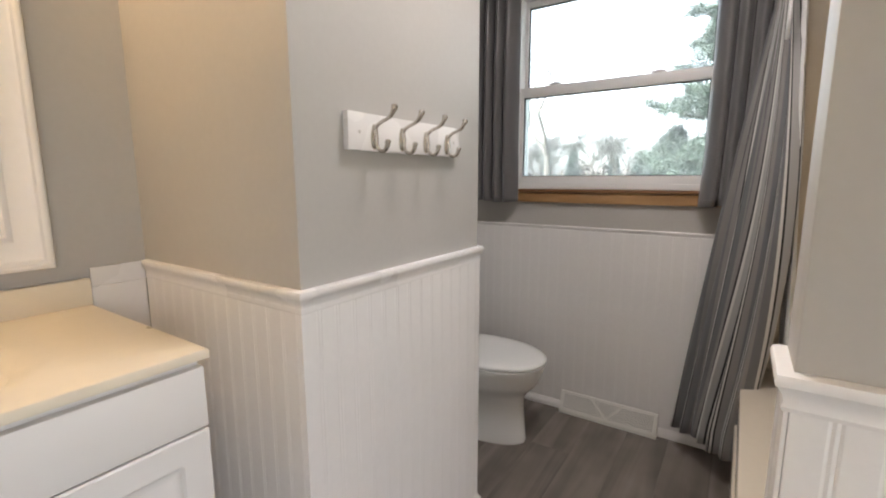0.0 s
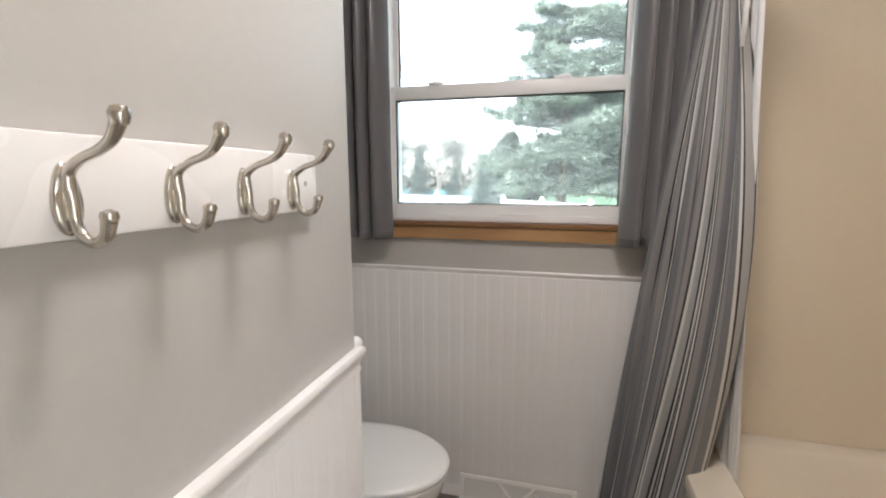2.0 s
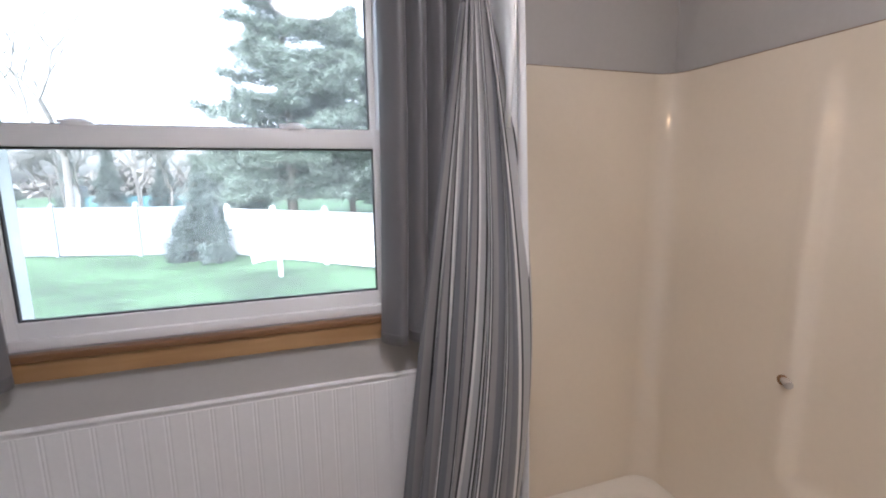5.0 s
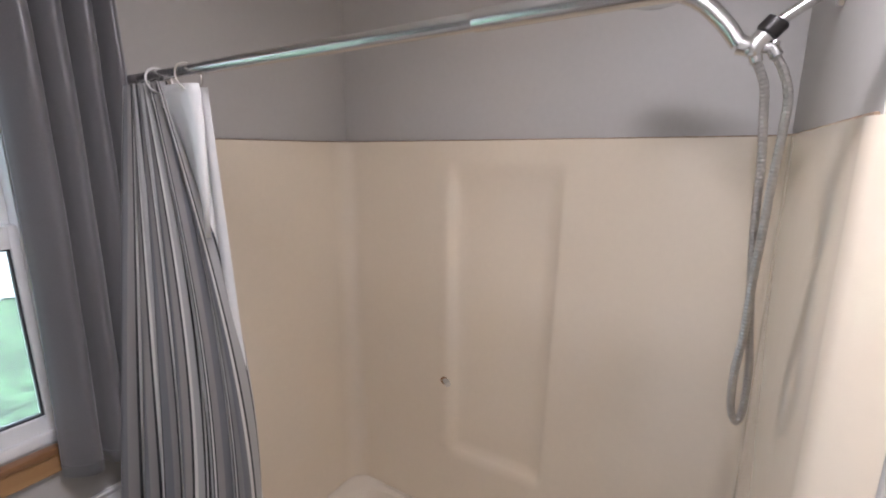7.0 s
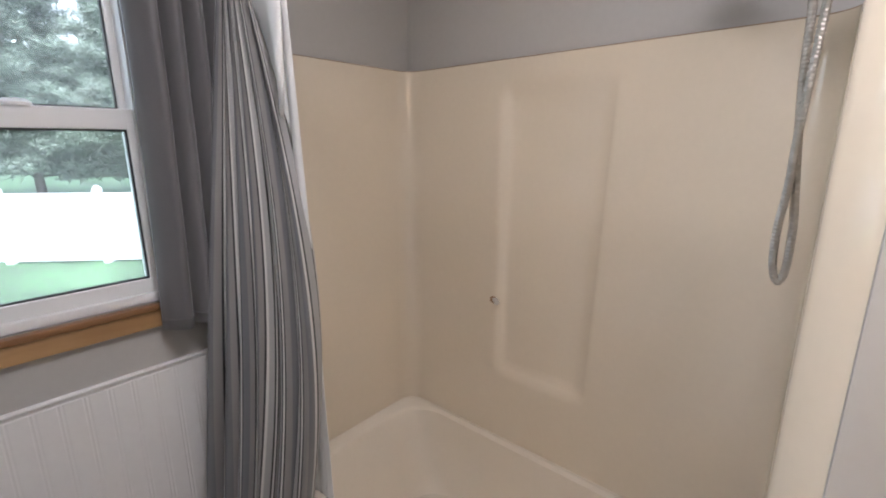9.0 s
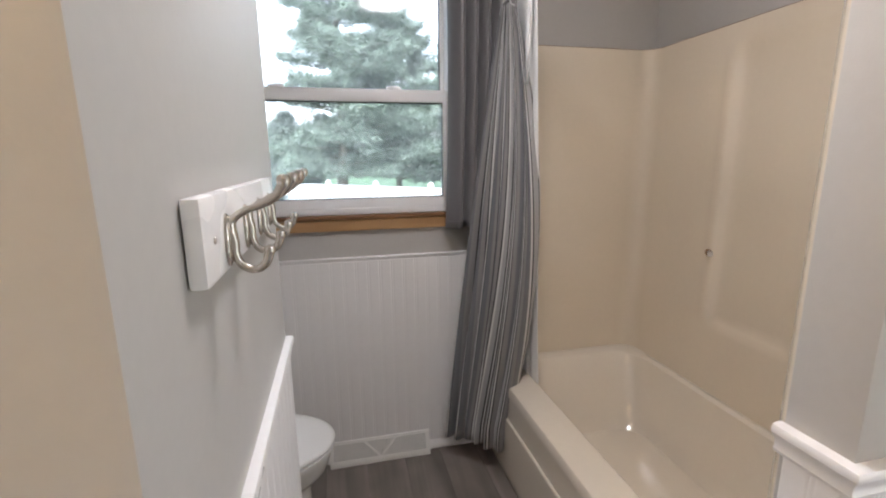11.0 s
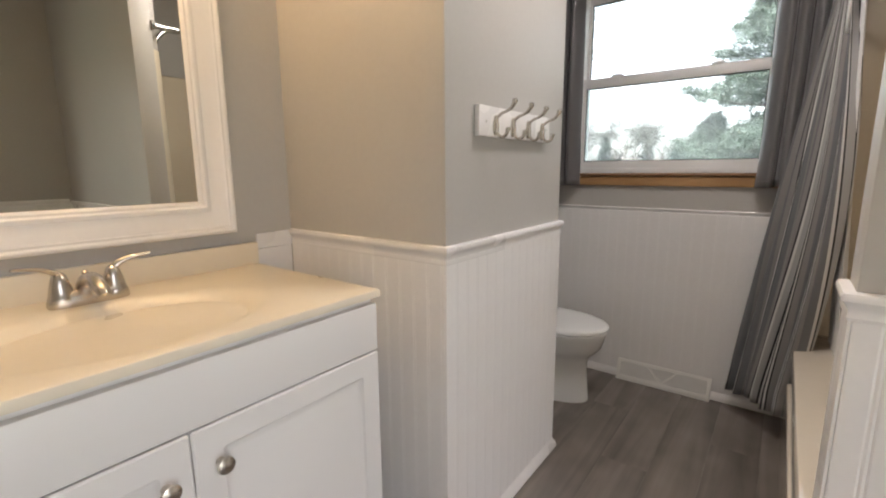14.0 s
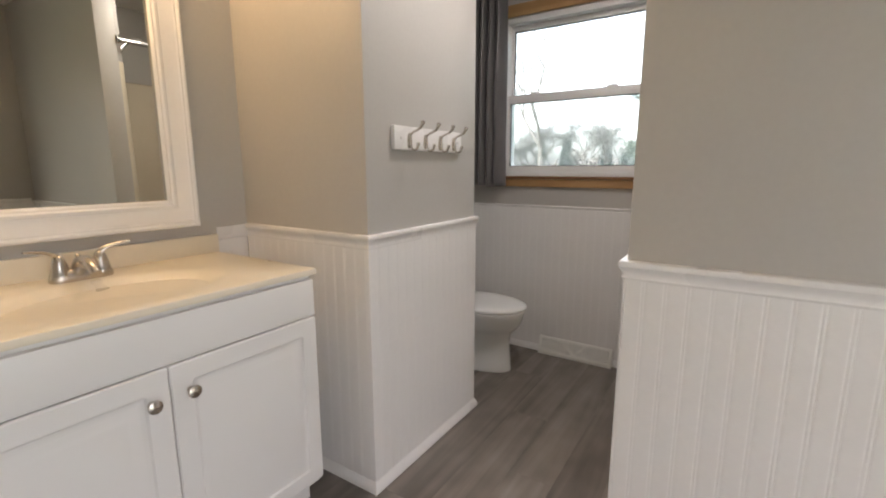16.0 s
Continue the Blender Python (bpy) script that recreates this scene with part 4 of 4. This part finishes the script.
def reg_bar(x0, h0, x1, h1, w, out):
    bm = bmesh.new()
    a, b = reg_pt(x0, h0, 0.0005), reg_pt(x1, h1, 0.0005)
    d = (b - a).normalized()
    nrm = Vector((0, -0.94, 0.34))
    s = d.cross(nrm).normalized() * w / 2
    rows = [[a - s, a + s, a + s + nrm * out, a - s + nrm * out], [b - s, b + s, b + s + nrm * out, b - s + nrm * out]]
    loft(bm, rows)
    return bm


mid_x = (RGX0 + RGX1) / 2
# no opening is cut: a flat dark bar carries the slots' shade as colour
part("grille_recess", reg_bar(RGX0 + 0.02, 0.52, RGX1 - 0.02, 0.52, 0.074, 0.0004), M_SLOT_SHADE, reg, "flat dark strip painted as the shade between the louvres")
lou_me = finish("louvre", reg_bar(0, 0.14, 0.0001, 0.90, 0.0050, 0.0024), M_REGISTER)
for k in range(62):
    xx = RGX0 + 0.024 + k * (RGX1 - RGX0 - 0.048) / 61
    lo = new("louvre", lou_me)
    lo.location.x = xx
    lo.parent = reg
for nm, args in (("diagonal_bar", (mid_x - 0.075, 0.92, mid_x, 0.12, 0.009, 0.003)), ("diagonal_bar", (mid_x, 0.12, mid_x + 0.075, 0.92, 0.009, 0.003)), ("edge_bar", (RGX0 + 0.001, 0.94, RGX1 - 0.001, 0.94, 0.012, 0.003)), ("edge_bar", (RGX0 + 0.001, 0.08, RGX1 - 0.001, 0.08, 0.014, 0.003)), ("edge_bar", (RGX0 + 0.008, 0.02, RGX0 + 0.0081, 0.98, 0.016, 0.003)), ("edge_bar", (RGX1 - 0.008, 0.02, RGX1 - 0.0081, 0.98, 0.016, 0.003))):
    part(nm, reg_bar(*args), M_REGISTER, reg)

# ---- outside ----
GZ = -0.80
bm = bmesh.new()
bmesh.ops.create_grid(bm, x_segments=100, y_segments=100, size=400)
for v in bm.verts:
    v.co.z = GZ + 0.05 * math.sin(v.co.x * 0.31) * math.cos(v.co.y * 0.27)
setting("ground", bm, M_GRASS, "green winter lawn with pale patches", "lawn")
setting("foundation", boxes_bm((WX - 0.14, EX + 0.11, SY - 0.11, 0.13, GZ - 0.1, -0.121)), M_SIDING, "pale concrete foundation under the house", "foundation")


def fence(a, b, mat, label, group, height=1.7, bay=2.3):
    """Solid fence panels between posts with caps."""
    a, b = Vector(a), Vector(b)
    n = max(1, round((b - a).length / bay))
    yaw = math.degrees(math.atan2(b.y - a.y, b.x - a.x))
    L = (b - a).length / n
    panel = boards = None
    for k in range(n):
        p = a.lerp(b, k / n)
        f = thing("fence_panel", label, "fence", group)
        f.matrix_basis = pose(p.x, p.y, GZ, 0, 0, yaw)
        if panel is None:
            b1 = boxes_bm((-0.065, 0.065, -0.065, 0.065, -0.05, height + 0.08), bevel=0.008)
            lathe(b1, [(0.09, height + 0.08), (0.09, height + 0.10), (0.02, height + 0.15), (0.001, height + 0.152)], (0, 0, 0), sides=4)
            panel = finish("post", b1, mat, 30)
            rail_low = finish("rail", boxes_bm((0.07, L - 0.07, -0.03, 0.03, 0.05, 0.17), bevel=0.006), mat, 30)
            rail_top = finish("rail", boxes_bm((0.07, L - 0.07, -0.03, 0.03, height - 0.12, height), bevel=0.006), mat, 30)
            w = 0.155
            m = int((L - 0.14) / w)
            boards = finish("board", boxes_bm((0, w - 0.006, -0.012, 0.012, 0.17, height - 0.12)), mat)
        for nm, me in (("post", panel), ("rail", rail_low), ("rail", rail_top)):
            o = new(nm, me)
            o.parent = f
        for q in range(m):
            o = new("board", boards)
            o.parent = f
            o.location.x = 0.07 + q * (L - 0.14) / m


fence((-1.45, 13.55), (6.5, 5.75), M_FENCE, "white vinyl privacy fence panel on the lawn", "white fence", 1.42, 1.85)
fence((-13.5, 17.4), (-1.65, 13.65), M_GREYFENCE, "weathered blue-grey board fence panel", "grey fence", 1.5)


def needles(bm, at, size, rng, count, thin=0.05):
    """A tuft of thin crossing blades."""
    for _ in range(count):
        d = Vector((rng.gauss(0, 1), rng.gauss(0, 1), rng.gauss(0.25, 0.7))).normalized()
        s = d.orthogonal().normalized() * size * thin
        s.rotate(Matrix.Rotation(rng.uniform(0, 6.28), 3, d))
        b = Vector(at) + Vector((rng.gauss(0, 1), rng.gauss(0, 1), rng.gauss(0, 0.5))) * size * 0.35
        vs = [bm.verts.new(b - s), bm.verts.new(b + s), bm.verts.new(b + d * size + s * 0.3), bm.verts.new(b + d * size - s * 0.3)]
        bm.faces.new(vs)


def pine(x, y, height, spread, seed, label, mat=M_NEEDLE, low=0.10, tuft=0.36, density=1.0, cat="tree", taper=0.75):
    rng = random.Random(seed)
    t = thing("pine_tree", label, cat, "pines behind the fence", at=(x, y, GZ))
    bm = bmesh.new()
    lean = [Vector((rng.uniform(-0.1, 0.1) * k, rng.uniform(-0.1, 0.1) * k, height * k / 6)) for k in range(7)]
    tube(bm, lean, [0.030 * height * (1 - 0.93 * k / 6) * 0.55 + 0.01 for k in range(7)], 10)
    crown = bmesh.new()
    z = height * low
    while z < height * 0.97:
        share = (z - height * low) / (height * (1 - low))
        reach = spread * (1 - share) ** taper * (0.55 + 0.45 * min(1, share * 5 + 0.45 + (0.55 if taper > 0.9 else 0.0)))
        for k in range(rng.randint(4, 6)):
            a = rng.uniform(0, 6.28)
            ln = reach * rng.uniform(0.55, 1.12)
            rise = rng.uniform(-0.05, 0.28) * ln if taper < 0.9 else rng.uniform(-0.22, 0.06) * ln
            base = Vector((0, 0, z + rng.uniform(-0.2, 0.2)))
            end = base + Vector((math.cos(a) * ln, math.sin(a) * ln, rise))
            tube(bm, [base, base.lerp(end, 0.5) + Vector((0, 0, -0.04 * ln)), end], [0.05 * (1 - share) + 0.015, 0.03, 0.008], 5)
            n = max(4, int(ln * 11 * density))
            for q in range(n):
                f = 0.28 + 0.75 * (q + rng.random()) / n
                w = 0.22 * ln * (1.15 - f)
                p = base.lerp(end, f) + Vector((rng.gauss(0, w), rng.gauss(0, w), rng.gauss(0.06, 0.12)))
                needles(crown, p, tuft * rng.uniform(0.7, 1.25), rng, 24)
        z += height * 0.029 * rng.uniform(0.8, 1.3)
    part("trunk", bm, M_BARK, t, smooth=60)
    part("crown", crown, mat, t, smooth=None)
    return t


pine(0.45, 21.5, 14.5, 4.5, 5, "tall blue-green pine tree behind the fence")
pine(3.6, 23.5, 11.0, 4.0, 8, "broad green pine tree behind the fence")
pine(6.9, 22.0, 10.0, 3.8, 12, "green pine tree with bare lower trunk")
pine(-2.6, 25.5, 4.7, 2.6, 15, "blue-green evergreen beyond the fence", M_FARGREEN, 0.05, taper=0.85)
pine(9.8, 18.5, 10.5, 4.0, 17, "green pine tree near the fence")
pine(-2.1, 12.9, 2.2, 1.0, 21, "small spruce in a mulch bed on the lawn", M_SPRUCE, 0.03, 0.13, 2.6, taper=1.05)
for k, (x, y, hh2) in enumerate(((-11.5, 36, 4.6), (-8.6, 38, 3.6), (-5.2, 36, 4.2), (-14.5, 38, 4.4), (-18, 36, 4.8), (-22, 37, 5.5), (-3.0, 37, 4.4))):
    pine(x, y, hh2, 1.35 + 0.25 * (k % 3), 40 + k, "distant evergreen beyond the gardens", M_FARGREEN, 0.05, 0.27, 0.7, taper=1.15)


def bare_tree(x, y, height, seed, label, levels=5, haze=0):
    """Limbs that fork to fine branches; haze adds a cloud of thin twigs at the branch ends."""
    rng = random.Random(seed)
    t = thing("bare_tree", label, "tree", "bare winter trees", at=(x, y, GZ))
    bm = bmesh.new()
    twigs = bmesh.new()

    def grow(p, d, ln, r, level):
        q = p + d * ln
        mid2 = p.lerp(q, 0.5) + Vector((rng.gauss(0, 0.04), rng.gauss(0, 0.04), 0)) * ln
        tube(bm, [p, mid2, q], [r, r * 0.82, r * 0.66], 6 if level < 2 else 4)
        if haze and level >= levels - 1:
            needles(twigs, q, ln * 0.9, rng, haze, 0.022)
        if level == levels:
            return
        for _ in range(rng.randint(2, 3) if level else 3):
            nd = (d + Vector((rng.gauss(0, 0.42), rng.gauss(0, 0.42), rng.gauss(0.12, 0.22)))).normalized()
            grow(q, nd, ln * rng.uniform(0.62, 0.84), r * 0.62, level + 1)

    grow(Vector((0, 0, 0)), Vector((0.05, 0, 1)).normalized(), height * 0.26, height * 0.016, 0)
    part("trunk_and_limbs", bm, M_FARTREE, t, smooth=60)
    if haze:
        part("twigs", twigs, M_TWIG, t, "haze of fine grey twigs", smooth=None)
    else:
        twigs.free()
    return t


bare_tree(-9.6, 24.5, 13.0, 3, "tall bare leafless tree with pale branches", 5)
rng = random.Random(31)
for k in range(17):
    bare_tree(-21.0 + 1.32 * k + rng.uniform(-0.5, 0.5), rng.uniform(27.5, 34), rng.uniform(4.8, 6.6), 60 + k, "bare winter tree at the garden's edge", 4, 18)

# far belt of trees that closes the view
bm = bmesh.new()
rng = random.Random(77)
for k in range(1500):
    x = rng.uniform(-75, 60)
    y = 72 + rng.uniform(-4, 6)
    needles(bm, (x, y, GZ + abs(rng.gauss(0, 0.45)) * (2.6 + 1.3 * math.sin(x * 0.23))), rng.uniform(0.8, 1.7), rng, 9, 0.25)
tagged(part("far_tree_belt", bm, M_FARTREE, smooth=None), "hazy grey-green belt of distant winter trees", "trees", kind="stuff")

# a low white board on a post, and a teal shed wall far off
sg = thing("garden_board", "tilted white board on a short post in the lawn", "garden board", at=(0.05, 9.9, GZ))
bm = boxes_bm((-0.05, 0.05, -0.05, 0.05, -0.05, 0.62), bevel=0.008)
part("post", bm, M_FENCE, sg)
bm = boxes_bm((-0.62, 0.62, -0.09, -0.052, -0.14, 0.16), bevel=0.008)
o = part("panel", bm, M_FENCE, sg)
o.matrix_basis = pose(0, 0, 0.55, -35, -10, 0)
bm = boxes_bm((-13.6, -6.4, 37.6, 37.8, GZ, 0.25))
shed = thing("far_shed", "long low teal garden wall in the distance", "shed")
part("wall", bm, M_TEAL, shed)
bm = boxes_bm((-14.6, -13.7, 37.2, 38.6, GZ, 1.0), bevel=0.02)
hut = thing("garden_hut", "small pale grey hut beside the teal wall", "hut")
part("wall", bm, M_GREYFENCE, hut)

# ---- pieces: wainscot boards and floor planks ----
BW = 0.0525


def board_section(w):
    return [(0.0, 0.001), (0.0, 0.0065), (0.003, 0.007), (w - 0.0140, 0.007), (w - 0.0114, 0.0062), (w - 0.0098, 0.0059), (w - 0.0082, 0.0063), (w - 0.0058, 0.0068), (w - 0.0036, 0.0063), (w - 0.0016, 0.0059), (w, 0.0061), (w, 0.001)]


def board_mesh(w, height):
    bm = bmesh.new()
    loft(bm, [[Vector((u, -d, z)) for u, d in board_section(w)] for z in (0.0, height)])
    return finish("board", bm, M_BEAD)


BZ = 0.036
BOARD_H = RAIL - 0.030 - BZ
FULL = board_mesh(BW, BOARD_H)


def wainscot(name, start, end, label):
    """Boards side by side along a wall's foot, faces to the right of the way from start to end."""
    a, b = Vector((*start, 0)), Vector((*end, 0))
    L = (b - a).length
    yaw = math.degrees(math.atan2(b.y - a.y, b.x - a.x))
    holder = tagged(new(name), label, "wainscot", kind="structure")
    holder.matrix_basis = pose(a.x, a.y, BZ, 0, 0, yaw)
    k = 0
    while k * BW < L - 0.004:
        w = min(BW, L - k * BW)
        o = new("board", FULL if w > BW - 1e-4 else board_mesh(w, BOARD_H) if w > 0.02 else finish("board", boxes_bm((0, w, -0.007, -0.001, 0, BOARD_H)), M_BEAD))
        o.parent = holder
        o.location.x = k * BW
        k += 1
    return holder


wainscot("wainscot_1", (WX + 0.010, BLK_S), (0.0, BLK_S), "white painted beadboard on the block's south side")
wainscot("wainscot_2", (0.0, BLK_S - 0.007), (0.0, BLK_N + 0.007), "white painted beadboard below the coat hooks")
wainscot("wainscot_3", (WX, 0.0), (TUB_X - 0.004, 0.0), "white painted beadboard below the window")
wainscot("wainscot_4", (END_X, END_S), (EX - 0.008, END_S), "white painted beadboard on the stub wall")
wainscot("wainscot_5", (END_X, END_N - 0.012), (END_X, END_S - 0.007), "white painted beadboard on the stub wall's end")
wainscot("wainscot_6", (0.0, BLK_N), (WX, BLK_N), "white painted beadboard beside the toilet")
wainscot("wainscot_7", (EX, END_S - 0.008), (EX, -2.462), "white painted beadboard on the east wall")
setting("trim", boxes_bm((WX + 0.0005, WX + 0.010, BLK_S - 0.139, BLK_S - 0.0085, BZ, RAIL - 0.056), bevel=0.002), M_TRIM, "plain white painted filler board beside the vanity", "trim board")
setting("trim", boxes_bm((WX + 0.0005, WX + 0.010, BLK_S - 0.139, BLK_S - 0.0015, RAIL - 0.0555, RAIL - 0.004), bevel=0.002), M_TRIM, "plain white painted cap on the filler board", "trim board")

PW, PL = 0.178, 1.22
rng = random.Random(4)
plank_cache = {}


def plank(w, ln):
    key = (round(w, 3), round(ln, 3))
    if key not in plank_cache:
        plank_cache[key] = finish("plank", boxes_bm((0.0002, w - 0.0002, 0.0002, ln - 0.0002, -0.0075, 0.0), bevel=0.0003), M_PLANK)
    return plank_cache[key]


x = WX
col = 0
while x < EX - 0.01:
    w = min(PW, EX - x)
    y = SY - (col * 0.43 % PL)
    while y < -0.01:
        y0, y1 = max(y, SY), min(y + PL, 0.0)
        if y1 - y0 > 0.02:
            o = new("plank", plank(w, y1 - y0))
            o.location = (x, y0, 0.0)
            o.parent = floor
        y += PL
    x += PW
    col += 1
